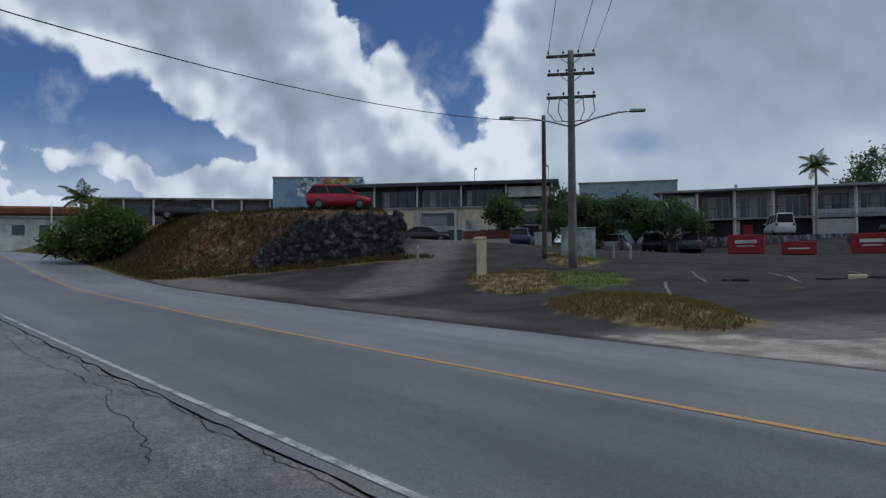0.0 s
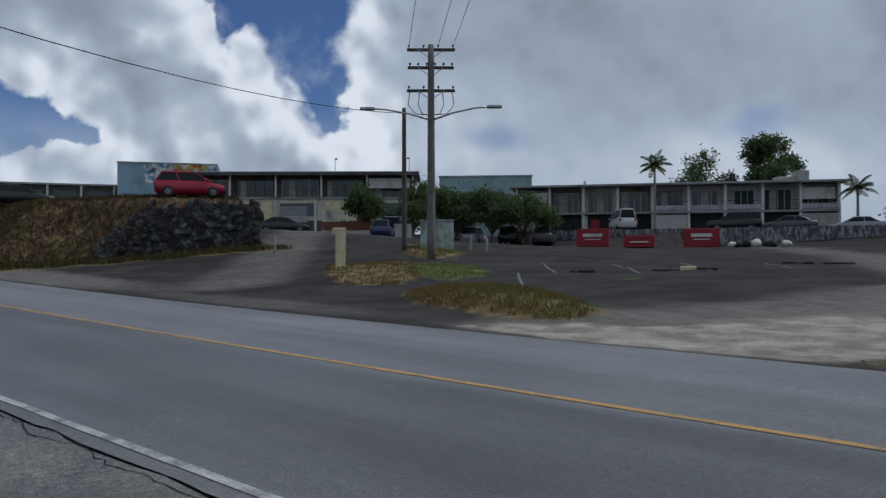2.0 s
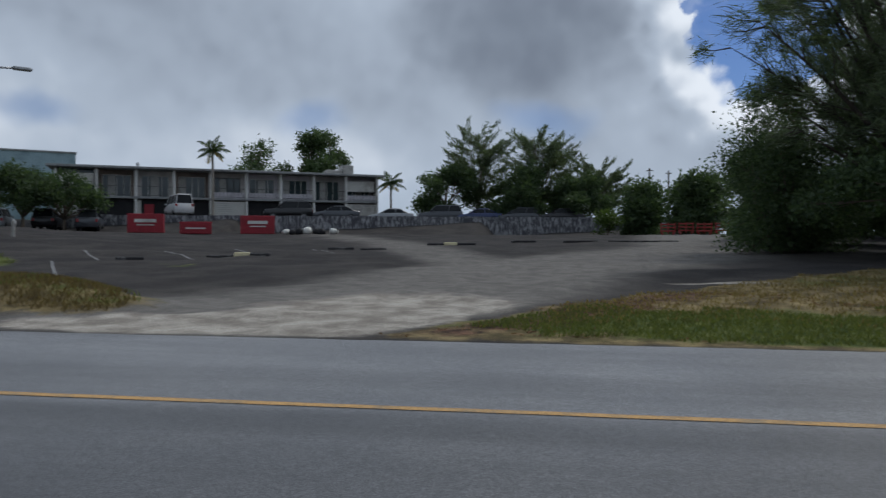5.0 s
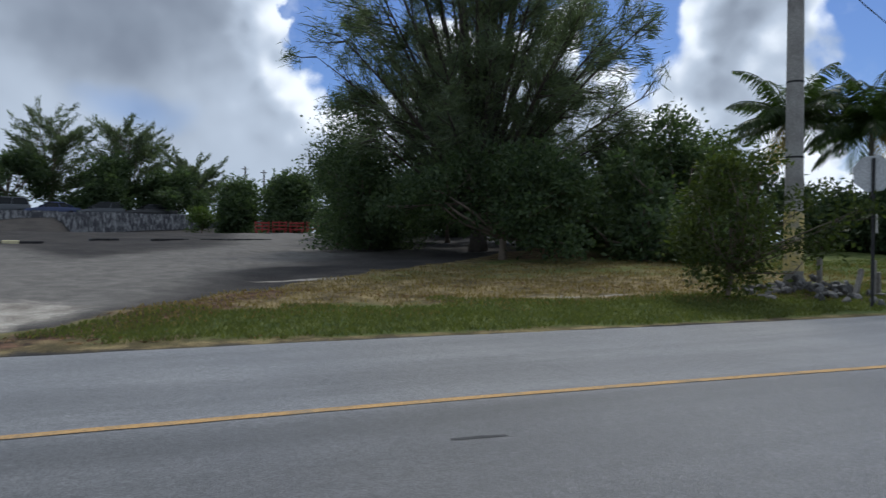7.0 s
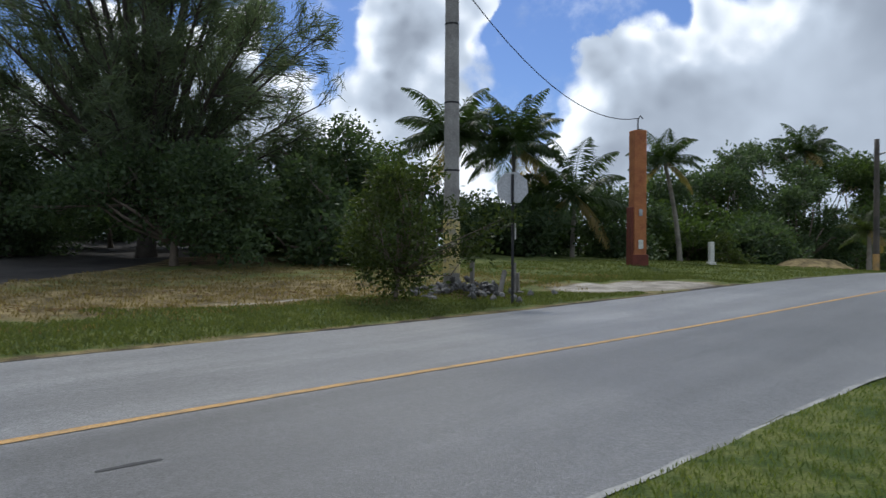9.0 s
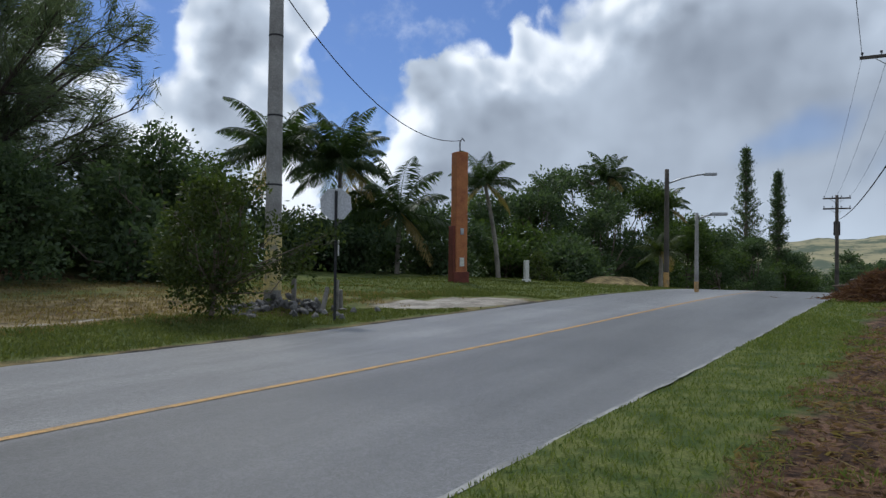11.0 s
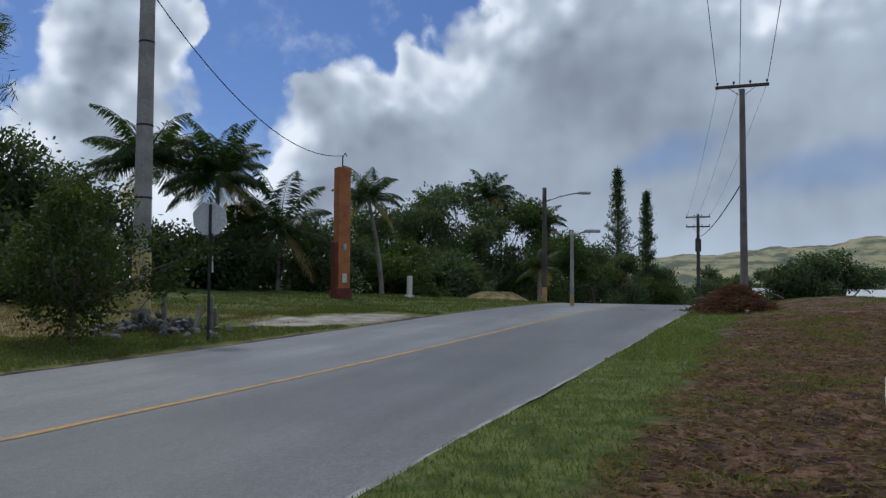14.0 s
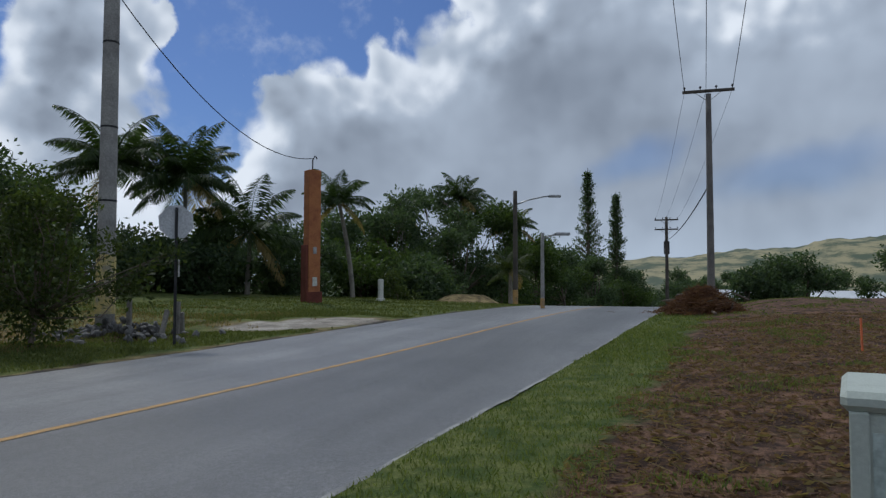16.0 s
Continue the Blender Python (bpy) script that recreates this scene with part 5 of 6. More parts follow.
def stripe(a, b, wide=0.1):
    a, b = Vector((*a, 0)), Vector((*b, 0))
    side = Vector((a.y - b.y, b.x - a.x, 0)).normalized() * wide / 2
    verts, faces = [], []
    for i in range(13):
        p = a.lerp(b, i / 12)
        for q in (p + side, p - side):
            verts.append((q.x, q.y, height(q.x, q.y) + 0.02))
    for i in range(12):
        faces.append((2 * i, 2 * i + 1, 2 * i + 3, 2 * i + 2))
    return tagged(mesh_ob("stall_line", verts, faces, M_STALL), "worn white stall line on dark asphalt", "road marking", "stall lines", "structure")


stripe((-19.6, 28.6), (-16.2, 24.6)), stripe((-17.0, 30.6), (-13.6, 26.8)), stripe((-14.4, 32.2), (-11.4, 28.6)), stripe((-11.4, 34.6), (-8.9, 30.8)), stripe((-17.2, 23.4), (-13.6, 18.8))

M_MINT = worn((0.46, 0.53, 0.49), (0.22, 0.27, 0.24), 1.6, 0.42, 0.66)
cz = height(-28.3, 30.6)
cabinet = empty("transformer_cabinet", pose(-28.4, 30.7, cz, 0, 0, 43), "pale green graffiti-marked transformer cabinet behind a pole", "utility cabinet")
part("body", boxes((-0.95, 0.95, -0.6, 0.6, -0.2, 1.5), bevel=0.02), M_MINT, cabinet)
part("lid", boxes((-1.0, 1.0, -0.65, 0.65, 1.5, 1.58), bevel=0.02), M_MINT, cabinet)
part("door", boxes((-0.9, -0.03, -0.63, -0.605, 0.05, 1.42), bevel=0.008), M_MINT, cabinet)
part("door", boxes((0.03, 0.9, -0.63, -0.605, 0.05, 1.42), bevel=0.008), M_MINT, cabinet)
for x, y, tall in ((-26.6, 31.6, 0.8), (-25.9, 32.2, 0.75), (-33.2, 22.9, 0.9)):
    ob = part("bollard", tube(bmesh.new(), [(0, 0, -0.2), (0, 0, tall), (0, 0, tall + 0.03)], [0.08, 0.08, 0.05], 8), M_CONCRETE)
    ob.matrix_world = pose(x, y, height(x, y), 4, 3, 0)
    tagged(ob, "short grey concrete bollard in dry grass", "bollard", "bollards")

M_RUST = worn((0.20, 0.075, 0.045), (0.11, 0.045, 0.03), 1.2, 0.4, 0.7)
pl = empty("planter", pose(-49.2, 43.0, height(-49.2, 43.0), 0, 0, 43), "long low planter with red-brown panels before the shops", "planter")
part("wall", boxes((-3.2, 3.0, -0.3, 0.3, -0.5, 0.9), bevel=0.02), M_CREAM, pl)
part("panel", boxes((-3.4, 2.2, -0.38, 0.38, 0.75, 1.5), bevel=0.03), M_RUST, pl)
part("end_panel", boxes((3.02, 4.6, -0.2, 0.2, -0.5, 1.3), bevel=0.02), M_OFFWHITE, pl)

M_REDPLASTIC = worn((0.30, 0.035, 0.03), (0.19, 0.03, 0.025), 2, rough=0.5)
for i in range(4):
    x, y = 9.0 + 1.25 * i, 56.4 - 0.3 * i
    top = empty("barrier", pose(x, y, height(x, y), 0, 0, -12), "red plastic barrier across the end of the lane", "barrier", "barriers at the end of the lane")
    for low, high in ((0.24, 0.34), (0.50, 0.60), (0.74, 0.84)):
        part("rail", boxes((-0.55, 0.55, -0.03, 0.03, low, high), bevel=0.015), M_REDPLASTIC, top)
    for s in (-0.5, 0.0, 0.5):
        part("upright", boxes((s - 0.04, s + 0.04, -0.026, 0.026, 0.1, 0.9), bevel=0.012), M_REDPLASTIC, top)
    for s in (-0.4, 0.4):
        part("foot", boxes((s - 0.05, s + 0.05, -0.25, 0.25, 0.0, 0.2), bevel=0.02), M_REDPLASTIC, top)

# roof things
def on_house(m, name, x, y, z, bm, mat, label, category):
    ob = part(name, bm, mat)
    ob.matrix_world = m @ pose(x, y, z)
    return tagged(ob, label, category)


on_house(r_m, "roof_tank", r_len - 3.6, 4.0, 5.66, boxes((-1.4, 0.4, -0.8, 0.8, 0, 0.75), (0.45, 1.7, -0.8, 0.8, 0, 1.35), bevel=0.03), M_CONCRETE, "grey box and dark tank on the flat roof", "roof tank")
on_house(r_m, "roof_vent", 7.2, 3.0, 5.66, tube(bmesh.new(), [(0, 0, 0), (0, 0, 0.5), (0, 0, 0.5), (0, 0, 0.75)], [0.12, 0.12, 0.22, 0.1], 8), M_STEEL, "small metal vent on the flat roof", "vent")
on_house(l_m, "roof_mast", l_len - 9.3, 0.6, 5.82, tube(bmesh.new(), [(0, 0, 0), (0, 0, 1.6), (0.05, 0, 1.62), (0.3, 0, 1.6)], [0.05, 0.04, 0.14, 0.1], 6), M_STEEL, "floodlight on a short mast on the roof", "floodlight")
on_house(l_m, "roof_mast", l_len - 0.4, 0.6, 5.82, tube(bmesh.new(), [(0, 0, 0), (0, 0, 1.7), (-0.05, 0, 1.72), (-0.3, 0, 1.7)], [0.05, 0.04, 0.14, 0.1], 6), M_STEEL, "floodlight on a short mast on the roof", "floodlight")
# lower storey of the cream house: shop windows between cream walls
for i in range(5):
    x0 = i * l_bay + 0.5
    if i in (0, 2, 4):
        win = part("shop_window", boxes((x0, x0 + l_bay - 1.0, 0.0, 0.06, 0.5, 2.1)), M_GLASS, left_house)
        part("frame", boxes((x0 - 0.06, x0 + l_bay - 0.94, -0.03, 0.02, 2.1, 2.2), (x0 - 0.06, x0 + l_bay - 0.94, -0.03, 0.02, 0.42, 0.5)), M_OFFWHITE, win)
    else:
        part("shutter", boxes((x0, x0 + l_bay - 1.0, 0.0, 0.06, 0.0, 2.2)), M_BUFF, left_house)
# coloured dots of the mural
DOTS = [worn(c, tuple(v * 0.8 for v in c), 2) for c in ((0.78, 0.80, 0.78), (0.75, 0.30, 0.07), (0.75, 0.60, 0.14), (0.07, 0.24, 0.42))]
rng = np.random.default_rng(8)
shapes = []
for mat in DOTS:
    bm = boxes((-0.24, 0.24, -0.03, 0.03, -0.24, 0.24))
    me = bpy.data.meshes.new("tile")
    bm.to_mesh(me)
    bm.free()
    me.materials.append(mat)
    shapes.append(me)
for i in range(290):
    x, z = mural_len * (0.28 + 0.70 * rng.random()), 8.25 - 2.6 * rng.random() ** 1.4
    warm = abs(x - mural_len * 0.72) < 2.2
    ob = new("tile", shapes[int(rng.choice([1, 1, 2, 0])) if warm and rng.random() < 0.8 else int(rng.choice([0, 0, 3]))])
    ob.parent = mural
    ob.matrix_basis = pose(x, -0.02, z, 0, rng.uniform(0, 90), 0)

# far left along the road: a red-roofed house, a pale wall and a post
hut, hut_len = plain_block("house", (-118, 4), (-112, 19), 4.6, 3.6, 8, M_OFFWHITE, "pale house with a red-brown roof down the road")
part("roof_edge", boxes((-0.7, hut_len + 0.7, -0.7, 8.7, 3.9, 5.2), bevel=0.3), M_RUST, hut)
for i in range(4):
    part("window", boxes((1.2 + 3.4 * i, 2.8 + 3.4 * i, -0.05, 0.02, 1.2, 2.6)), M_GLASS, hut)
lamp_left = pole("street_lamp", (-75, 10.6), 4.6, 0.09, 0.07, M_OFFWHITE, "thin white pole beside the road", "street lamp")

# ---- far verge: rubble, wooden posts, marker ----
def rubble(cx, cy, count, spread, size, mat, seed, name, label, category, tall=0.5):
    g = np.random.default_rng(seed)
    top = empty(name, pose(cx, cy, height(cx, cy)), label, category)
    for i in range(count):
        bm = bmesh.new()
        bmesh.ops.create_icosphere(bm, subdivisions=1, radius=1.0)
        for v in bm.verts:
            v.co *= 1 + 0.5 * noise.noise(v.co * 1.1 + Vector((3.3 * i, seed, 0)))
        r = g.normal(size=2) * spread * 0.5
        q = max(0, 1 - np.hypot(*r) / spread)
        s = size * g.uniform(0.5, 1.3)
        bmesh.ops.transform(bm, matrix=Matrix.LocRotScale((r[0], r[1], height(cx + r[0], cy + r[1]) - height(cx, cy) + s * 0.35 + tall * q * g.random()), Euler(g.uniform(0, 6, 3)), Vector((s * 1.4, s, s * 0.7))), verts=bm.verts)
        part("stone", bm, mat, top)
    return top


M_RUBBLE = worn((0.16, 0.155, 0.15), (0.08, 0.078, 0.075), 3.0, 0.4, 0.7, 20, 0.3, bump=0.5)
rubble(15.4, 12.9, 110, 1.5, 0.10, M_RUBBLE, 3, "rubble_heap", "heap of grey rubble round the concrete pole", "rubble", 0.35)
M_GREYWOOD = worn((0.20, 0.185, 0.165), (0.11, 0.10, 0.09), 3, bump=0.4)
for x, y, tall, lean in ((15.35, 12.55, 0.85, 0), (15.7, 11.9, 0.75, 35), (16.3, 11.9, 0.85, 3), (16.9, 12.2, 0.6, -6)):
    ob = part("wooden_post", boxes((-0.06, 0.06, -0.05, 0.05, -0.15, tall), bevel=0.012), M_GREYWOOD)
    ob.matrix_world = pose(x, y, height(x, y), 0, lean, 20)
    tagged(ob, "short weathered grey wooden post in the verge", "post", "wooden posts")
marker = part("marker_post", boxes((-0.13, 0.13, -0.1, 0.1, -0.2, 1.15), (-0.2, 0.2, -0.16, 0.16, -0.2, 0.12), bevel=0.02), M_OFFWHITE)
marker.matrix_world = pose(37.1, 14.95, height(37.1, 14.95), 0, 0, -30)
tagged(marker, "short pale concrete marker post in the grass", "post")
strap = part("tape", boxes((0.05, 0.08, -0.03, 0.0, 1.55, 1.95)), M_OFFWHITE, sign, "white torn tape")
part("band", tube(bmesh.new(), [(0, 0, 0), (0, 0, 0.9)], [0.165, 0.16], 10), M_YELLOW, lamp_two, "worn yellow painted band")
part("band", tube(bmesh.new(), [(0, 0, 0), (0, 0, 0.5)], [0.105, 0.102], 10), M_YELLOW, lamp_one, "worn yellow painted band")
part("notice", boxes((-0.1, 0.12, -0.315, -0.295, 0.75, 1.15)), M_OFFWHITE, pillar, "small pale torn notice")
part("fitting", boxes((-0.08, 0.08, -0.34, -0.29, 2.2, 2.5), bevel=0.01), M_STEEL, pillar, "grey metal box")
for z in (3.3, 5.2, 7.4):
    part("strap", tube(bmesh.new(), [(0, 0, z), (0, 0, z + 0.05)], 0.235 - 0.0055 * z + 0.006, 12), M_DARK, near_pole)
transformer = part("transformer", tube(bmesh.new(), [(0.3, 0, 6.6), (0.3, 0, 6.65), (0.3, 0, 7.9), (0.3, 0, 8.0)], [0.2, 0.3, 0.3, 0.2], 12), M_DARK, far_pole)

# hanging jumper loops on the big pole
for s in (-1, 1):
    for k in (0.55, 1.0):
        loop = [(s * k * 1.05 * math.cos(radians(43)), s * k * 1.05 * math.sin(radians(43)), 8.35), (s * k * 1.15 * math.cos(radians(43)), s * k * 1.15 * math.sin(radians(43)), 7.7), (s * k * 0.8 * math.cos(radians(43)), s * k * 0.8 * math.sin(radians(43)), 7.25), (0.1 * s, 0.1 * s, 7.2)]
        part("jumper_wire", tube(bmesh.new(), loop, 0.022, 5), M_BLACK, big_pole)
top_z = height(-24.6, 26.2) + 10.6
for d in (-1.1, 0.35, 1.1):
    wire("wire", (-24.6 + d * 0.73, 26.2 + d * 0.68, top_z), (18.0 + d * 0.73, -13.0 + d * 0.68, 12.4), 0.3, 0.015)
wire("wire", (-28.45, 28.1, height(-28.45, 28.1) + 7.6), (-16.5, -8.3, 8.3), 1.28, 0.02)
wire("wire", (37.95, -1.85, 6.3), (80.0, 0.3, 6.0), 0.5, 0.03)

# ---- near verge: brush heap, cabinet panels, survey stake ----
rng = np.random.default_rng(31)
bx, by = 29.6, -1.1
heap = empty("brush_heap", pose(bx, by, height(bx, by)), "heap of cut reddish brush and broken branches", "brush heap")
spots = np.column_stack([rng.normal(size=5200) * 0.55, rng.normal(size=5200) * 0.65, np.zeros(5200)])
lift = np.clip(1.2 - 0.7 * np.hypot(spots[:, 0], spots[:, 1]), 0.02, 1.0)
spots[:, 2] = lift * rng.random(5200) + 0.03
ways = rng.normal(size=(5200, 3)) * np.array([1, 1, 0.55])
leaf_cloud("brushwood", spots, ways, 0.42, 0.035, M_TWIG, heap, rng)
bm = bmesh.new()
for i in range(26):
    a, l = rng.uniform(0, 6.28), rng.uniform(0.6, 1.7)
    c = Vector((rng.normal() * 0.6, rng.normal() * 0.7, rng.uniform(0.1, 0.7)))
    d = Vector((math.cos(a), math.sin(a), rng.uniform(-0.2, 0.45))) * l / 2
    tube(bm, [c - d, c + d * 0.2, c + d], [0.05, 0.04, 0.015], 5)
part("branchwood", bm, M_BARK, heap)
stake = part("survey_stake", boxes((-0.025, 0.025, -0.012, 0.012, -0.1, 0.62)), worn((0.65, 0.16, 0.06), (0.4, 0.12, 0.06), 5))
stake.matrix_world = pose(16.4, -3.4, height(16.4, -3.4), 0, 3, 10)
tagged(stake, "orange painted survey stake in cut brown growth", "stake")

# rubbish beside the last dumpster
rng = np.random.default_rng(19)
for i in range(7):
    bm = bmesh.new()
    bmesh.ops.create_icosphere(bm, subdivisions=2, radius=1.0)
    for v in bm.verts:
        v.co *= 1 + 0.35 * noise.noise(v.co * 1.6 + Vector((4.0 * i, 1, 0)))
    s = rng.uniform(0.25, 0.42)
    x, y = -20.6 + 0.62 * i + 0.2 * rng.normal(), 54.6 + 0.2 * i + 0.2 * rng.normal()
    bmesh.ops.transform(bm, matrix=Matrix.LocRotScale((0, 0, s * 0.6), None, Vector((s, s, s * 0.8))), verts=bm.verts)
    bag = part("rubbish_bag", bm, M_OFFWHITE if i % 3 == 0 else M_BLACK, smooth=True)
    bag.matrix_world = pose(x, y, height(x, y))
    tagged(bag, "white tied rubbish bag beside the dumpster" if i % 3 == 0 else "black tied rubbish bag beside the dumpster", "rubbish bag", "rubbish beside the dumpsters")

# ---- utility cabinet panels ----
part("recess", boxes((-0.352, -0.345, -0.36, 0.22, 0.1, 0.84)), M_MINT, cab)
for y0, y1 in ((-0.45, -0.38), (0.23, 0.3)):
    part("corner_rib", boxes((-0.375, -0.352, y0, y1, 0.0, 0.92), bevel=0.006), M_PALE, cab)
part("latch", boxes((-0.372, -0.353, -0.02, 0.04, 0.5, 0.68), bevel=0.006), M_STEEL, cab)

# ---- far distance: hills, trees and roofs below the crest ----
def ridge(name, x, y0, y1, base, tops, mat, label, seed):
    """A long hill: its crest follows gentle waves about the given heights."""
    verts, faces, count = [], [], 160
    for i in range(count + 1):
        f = i / count
        y = y0 + (y1 - y0) * f
        k = f * (len(tops) - 1)
        a = tops[int(k)] + (tops[min(int(k) + 1, len(tops) - 1)] - tops[int(k)]) * ease(k % 1, 0, 1)
        for j in range(9):
            g = j / 8
            bumpy = 0.10 * a * noise.noise((f * 26, g * 4, seed)) + 0.05 * a * noise.noise((f * 90, g * 9, seed))
            verts.append((x + 320 * g, y, base + (a - base) * ease(g, 0, 1) + bumpy * g))
    for i in range(count):
        for j in range(8):
            a = i * 9 + j
            faces.append((a, a + 1, a + 10, a + 9))
    return tagged(mesh_ob(name, verts, faces, mat, smooth=True), label, "hill", kind="structure")


M_HILL = material("hill", lambda k, where: k.mix(k.step(k.noise(where, 0.03, 8, 0.65), 0.40, 0.58), (0.085, 0.11, 0.07), (0.33, 0.295, 0.17)), 0.95)
# haze of the distance is mixed into this bluish hill colour
M_HILL_HAZE = material("hill_haze", lambda k, where: k.mix(k.step(k.noise(where, 0.012, 6, 0.6), 0.4, 0.6), (0.13, 0.17, 0.17), (0.20, 0.23, 0.21)), 0.95)
ridge("hill", 620, 420, -420, -8, (14, 18, 24, 29, 33, 42, 54, 62, 60), M_HILL, "sunlit grassy hills beyond the houses", 2.0)
ridge("hill", 1500, 700, -700, -8, (40, 46, 52, 60, 54, 58, 62), M_HILL_HAZE, "far hills with bluish haze put into their colour", 5.0)

rng = np.random.default_rng(77)
FAR_TREES = [(100, -9.0, 6.5, 3.0), (104, -13, 8.0, 4.2), (106, -17, 8.0, 4.2), (104, -27.5, 9.0, 4.6), (130, -6, 6, 3.4), (132, 0, 6.5, 3.2), (140, -40, 8, 5), (150, -20, 7, 5), (160, -8, 8, 5), (165, -30, 8, 5), (170, -46, 9, 5), (178, 8, 9, 5.5), (180, -2, 9.5, 5.5), (182, -13, 9, 5.5), (184, -24, 10, 5.5), (180, -37, 9.5, 5.5), (186, -52, 10, 6), (184, -64, 10, 6)]
for i, (x, y, tall, wide) in enumerate(FAR_TREES):
    tree("tree", (x, y), around(rng, 10, wide, tall, 0.5, 1.7), "dark rounded tree below the field", leaf=(M_LEAF_DARK, M_LEAF)[i in (6, 7, 10)], r=0.25, density=26, size=(0.45, 0.22), seed=120 + i, group="far trees below the field")
for i, (x, y, wide, tall) in enumerate(((-55.0, 57.5, 2.6, 5.4), (-51.5, 58.0, 2.4, 4.6))):
    tree("tree", (x, y), around(rng, 12, wide, tall, 0.3, 1.1), "dark green tree at the end of the cream building", leaf=M_LEAF_DARK, r=0.16, density=60, size=(0.3, 0.15), seed=150 + i, group="trees before the buildings")
M_TIN = worn((0.62, 0.64, 0.66), (0.42, 0.43, 0.45), 0.3, rough=0.5)
for i, (x, y, wide, deep, turn) in enumerate(((118, -9.5, 8, 9, 10), (122, -26, 10, 12, -12), (128, -33, 9, 10, 20), (140, -12, 9, 9, 0), (126, -43, 10, 10, 8))):
    z = height(x, y)
    house = empty("low_house", pose(x, y, z, 0, 0, turn), "low house with a pale metal roof below the field", "house", "far houses")
    part("wall", boxes((-deep / 2, deep / 2, -wide / 2, wide / 2, -1, 3.0)), M_CREAM, house)
    bm = loft(bmesh.new(), [[(-deep / 2 - 0.5, -wide / 2 - 0.5, 3.0), (-deep / 2 - 0.5, wide / 2 + 0.5, 3.0), (-0.2, wide / 2 + 0.5, 4.4), (-0.2, -wide / 2 - 0.5, 4.4)], [(deep / 2 + 0.5, -wide / 2 - 0.5, 3.01), (deep / 2 + 0.5, wide / 2 + 0.5, 3.01), (0.2, wide / 2 + 0.5, 4.4), (0.2, -wide / 2 - 0.5, 4.4)]])
    part("roof", bm, M_TIN, house)
    for s in (-0.25, 0.2):
        part("window", boxes((-deep / 2 - 0.04, -deep / 2 + 0.02, wide * s - 0.6, wide * s + 0.6, 0.9, 2.1)), M_GLASS, house)

# ---- cracks in the old shoulder, and the dark mark on the road ----
def crack(spots, wide, seed, label):
    g = np.random.default_rng(seed)
    verts, faces, pts = [], [], []
    for (ax, ay), (bx, by) in zip(spots, spots[1:]):
        steps = max(int(math.hypot(bx - ax, by - ay) / 0.12), 1)
        pts += [(ax + (bx - ax) * i / steps, ay + (by - ay) * i / steps) for i in range(steps)]
    shift = 0.0
    for i, (x, y) in enumerate(pts):
        shift = shift * 0.8 + g.normal() * 0.03
        w2 = wide * (0.35 + 0.9 * abs(noise.noise((i * 0.35, seed, 0)))) * (1 - 0.8 * (i < 2 or i > len(pts) - 3))
        verts += [(x, y + shift - w2 / 2, road_height(x) + 0.017), (x, y + shift + w2 / 2, road_height(x) + 0.017)]
    faces = [(2 * i, 2 * i + 2, 2 * i + 3, 2 * i + 1) for i in range(len(pts) - 1)]
    return tagged(mesh_ob("crack", verts, faces, M_BLACK), label, "crack", "cracks in the shoulder", "structure")


crack([(-30, 1.45), (-19.3, 1.72), (-13.5, 2.0), (-9, 2.12), (-6.1, 2.22), (-4.4, 2.3), (-2.5, 2.38), (0, 2.45), (2.4, 2.48)], 0.024, 3, "long jagged crack in the old asphalt shoulder")
crack([(-24, 1.15), (-16.6, 1.5), (-11.5, 1.72), (-9.0, 1.9), (-7.9, 1.62), (-6.9, 1.62), (-6.1, 1.5), (-5.4, 1.32)], 0.024, 5, "branching jagged crack in the old asphalt shoulder")
tar_mark = mesh_ob("tar_mark", [(2.66, 5.02, 0.026), (2.9, 4.99, 0.026), (3.1, 4.97, 0.026), (3.09, 5.01, 0.026), (2.92, 5.05, 0.026), (2.67, 5.06, 0.026)], [(0, 1, 4, 5), (1, 2, 3, 4)], worn((0.05, 0.05, 0.052), (0.09, 0.09, 0.092), 4.0))
tagged(tar_mark, "small dark tar mark on the road", "road marking", kind="structure")

# ---- grass and litter ----
M_GRASS = leafy((0.055, 0.090, 0.020), (0.19, 0.205, 0.062), 0.7)
M_GRASS_FAR = leafy((0.048, 0.070, 0.016), (0.15, 0.158, 0.052), 0.7)
M_STRAW = leafy((0.085, 0.062, 0.028), (0.27, 0.205, 0.095), 0.8)
M_STRAW_SOFT = leafy((0.075, 0.054, 0.027), (0.18, 0.132, 0.064), 0.8)
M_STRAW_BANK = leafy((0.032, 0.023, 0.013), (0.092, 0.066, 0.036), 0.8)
M_LITTER = leafy((0.034, 0.019, 0.013), (0.27, 0.165, 0.108), 0.9)


XS, YS = np.array(xs), np.array(ys)
MASKS, LEVELS = values.reshape(len(ys), len(xs), -1), np.array(grid)[:, 2].reshape(len(ys), len(xs), 1)


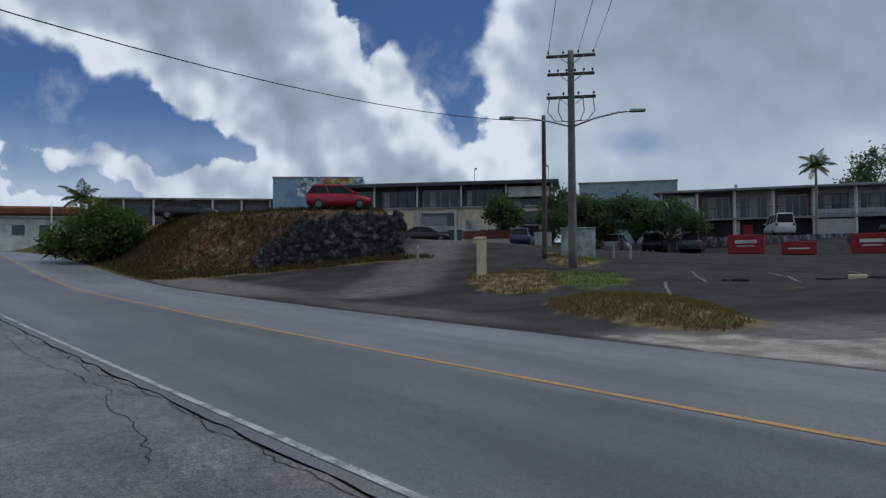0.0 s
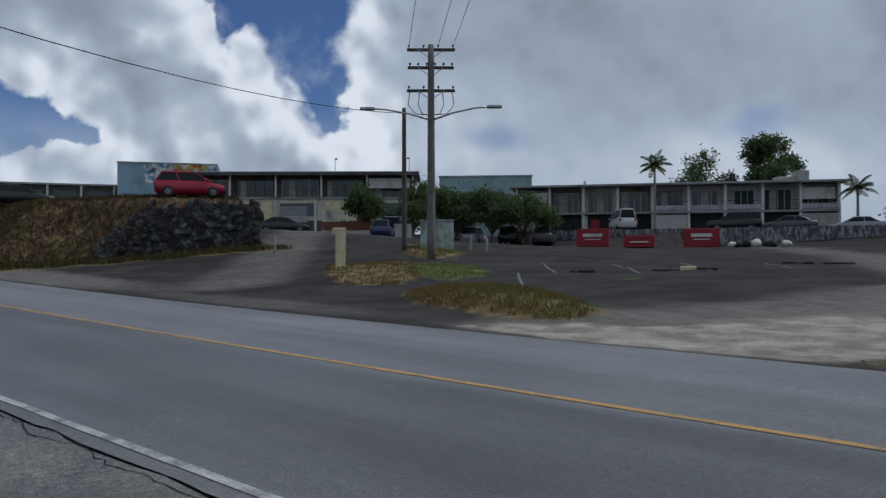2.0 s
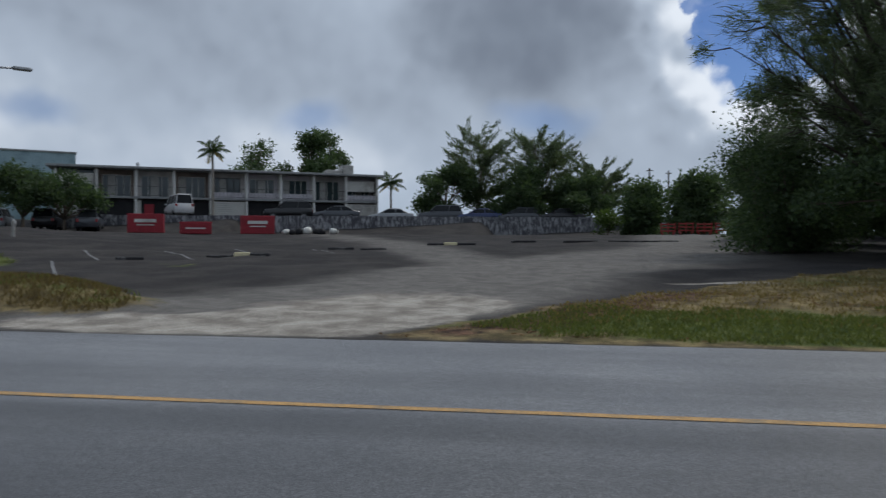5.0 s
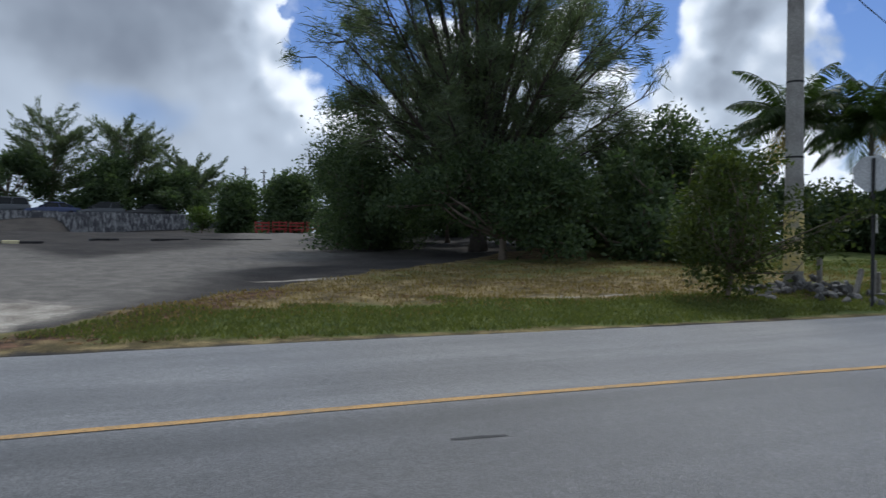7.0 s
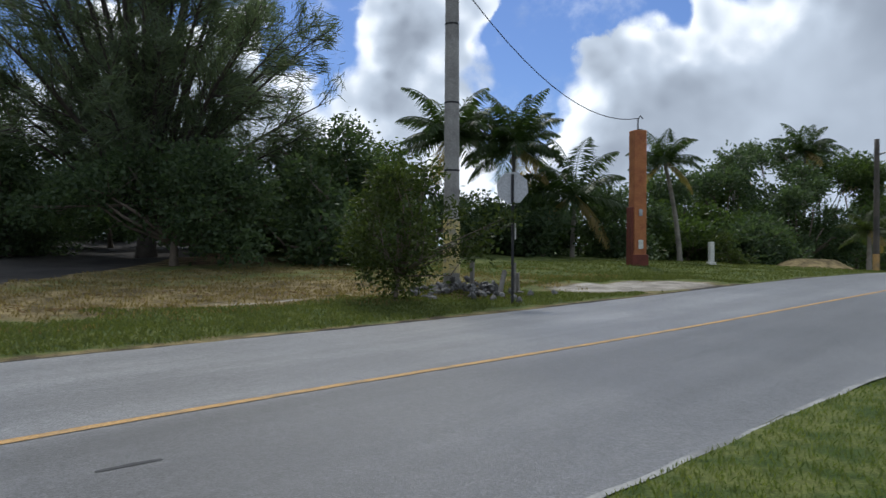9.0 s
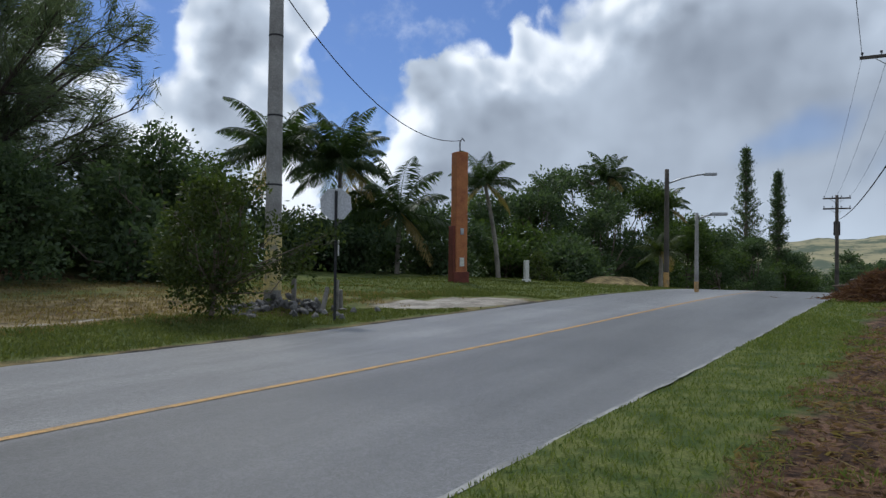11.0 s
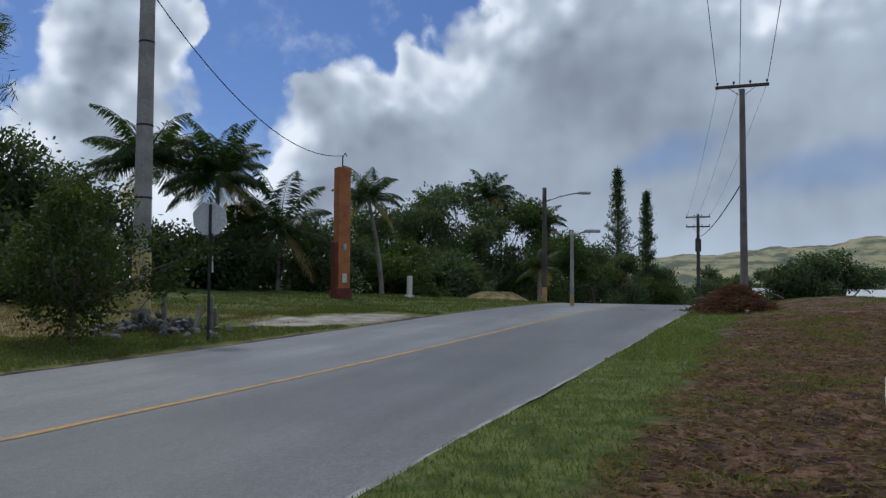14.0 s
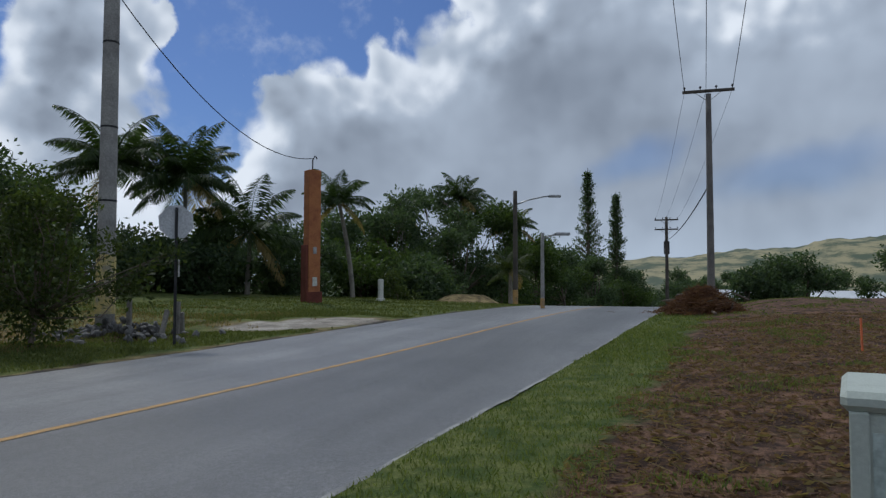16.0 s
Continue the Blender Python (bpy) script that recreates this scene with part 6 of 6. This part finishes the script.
def strew(name, count, x0, x1, v0, v1, pick, size, mat, label, seed, flat=False, power=1.0):
    """Blades or litter over a stretch beside the road; pick weighs places by the ground's masks."""
    g = np.random.default_rng(seed)
    px = x0 + (x1 - x0) * g.random(count) ** power
    py = v0 + (v1 - v0) * g.random(count) - 0.0375 * (np.sqrt((px - 4) ** 2 + 9) + (px - 4))
    i, j = np.clip(np.searchsorted(XS, px) - 1, 0, len(XS) - 2), np.clip(np.searchsorted(YS, py) - 1, 0, len(YS) - 2)
    fx, fy = ((px - XS[i]) / (XS[i + 1] - XS[i]))[:, None], ((py - YS[j]) / (YS[j + 1] - YS[j]))[:, None]
    at = lambda table: (table[j, i] * (1 - fx) + table[j, i + 1] * fx) * (1 - fy) + (table[j + 1, i] * (1 - fx) + table[j + 1, i + 1] * fx) * fy
    here, pz2 = at(MASKS), at(LEVELS)[:, 0]
    wild = np.array([0.9 * noise.noise((x * 0.55, y * 0.55, 3.0)) + 0.5 * noise.noise((x * 1.9, y * 1.9, 8.0)) for x, y in zip(px, py)])
    keep = pick(here.T) + 0.35 * wild > 0.5
    spots = np.column_stack([px, py, pz2])[keep]
    ways = g.normal(size=spots.shape) * (np.array([1, 1, 0.25]) if flat else np.array([0.45, 0.45, 0.1])) + (0 if flat else np.array([0, 0, 1]))
    spots[:, 2] += 0.015 if flat else size[0] * 0.35
    ob = leaf_cloud(name, spots, ways, size[0], size[1], mat, None, g)
    return tagged(ob, label, "grass" if not flat else "litter", kind="stuff")


strew("grass", 70000, 1.5, 22, -3.5, 2.5, lambda m: m[0] - 0.75 * m[3], (0.055, 0.011), M_GRASS, "short green grass on the near verge", 1, power=1.7)
strew("grass", 30000, 14, 46, -5, 2.5, lambda m: m[0] - 0.7 * m[3], (0.08, 0.025), M_GRASS, "short green grass farther along the verge", 2)
strew("litter", 52000, 1.5, 26, -7, 2.0, lambda m: m[3], (0.085, 0.012), M_LITTER, "cut brown stems and leaves on the near verge", 3, True, 1.7)
strew("litter", 9000, 1.5, 30, -7, 2.0, lambda m: m[3], (0.10, 0.016), M_STRAW, "pale straw among the cut growth", 4, True, 1.6)
strew("grass", 60000, -3, 26, 10.7, 15.2, lambda m: m[0] - 1.0 * m[2], (0.09, 0.02), M_GRASS_FAR, "green grass strip on the far verge", 5)
strew("grass", 24000, -2, 24, 12.5, 24, lambda m: m[1] - 0.5 * m[0], (0.11, 0.024), M_STRAW, "dry straw-coloured grass on the far verge", 6)
strew("grass", 26000, 20, 48, 10.5, 22, lambda m: m[0] - 1.3 * m[2], (0.10, 0.03), M_GRASS_FAR, "green grass below the roadside trees", 7)
strew("litter", 5000, -3, 20, 10.5, 18, lambda m: m[3] + 0.1, (0.13, 0.03), M_LITTER, "brown leaves on the far verge", 8, True)
strew("grass", 32000, -18.5, -4.5, 11, 19, lambda m: m[1] - 0.35 * m[0], (0.16, 0.022), M_STRAW_SOFT, "dry grass on the low island", 9)
strew("grass", 7000, -18.5, -4.5, 11, 19, lambda m: m[0] + 0.08, (0.14, 0.024), M_GRASS, "green grass on the low island", 10)
strew("grass", 16000, -30, -15, 16, 34, lambda m: m[1] - 0.3 * m[0], (0.18, 0.03), M_STRAW_SOFT, "dry grass round the gate post and pole", 11)
strew("grass", 12000, -30, -15, 16, 34, lambda m: m[0], (0.14, 0.028), M_GRASS_FAR, "green grass round the gate post and pole", 12)
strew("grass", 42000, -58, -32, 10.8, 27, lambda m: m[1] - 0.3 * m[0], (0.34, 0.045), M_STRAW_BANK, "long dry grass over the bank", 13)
strew("grass", 14000, -58, -32, 10.8, 27, lambda m: m[0] + 0.05, (0.26, 0.05), M_GRASS, "green grass at the foot of the bank", 14)
strew("grass", 22000, 2, 24, -7, 2.0, lambda m: 0.50 * m[3], (0.10, 0.016), M_GRASS, "weedy green tufts among the cut growth", 15, power=1.6)
strew("litter", 3500, 2, 24, -7, 2.4, lambda m: m[3] + 0.1, (0.085, 0.05), M_STRAW, "pale dead leaves on the near verge", 16, True, 1.7)
strew("litter", 2600, 2, 26, -7, 2.2, lambda m: m[3] + 0.05, (0.26, 0.018), M_STRAW, "pale broken sticks among the cut growth", 17, True, 1.6)
strew("litter", 14000, 2, 26, -7, 2.3, lambda m: m[3], (0.12, 0.035), M_LITTER, "curled brown leaves among the cut growth", 18, True, 1.6)
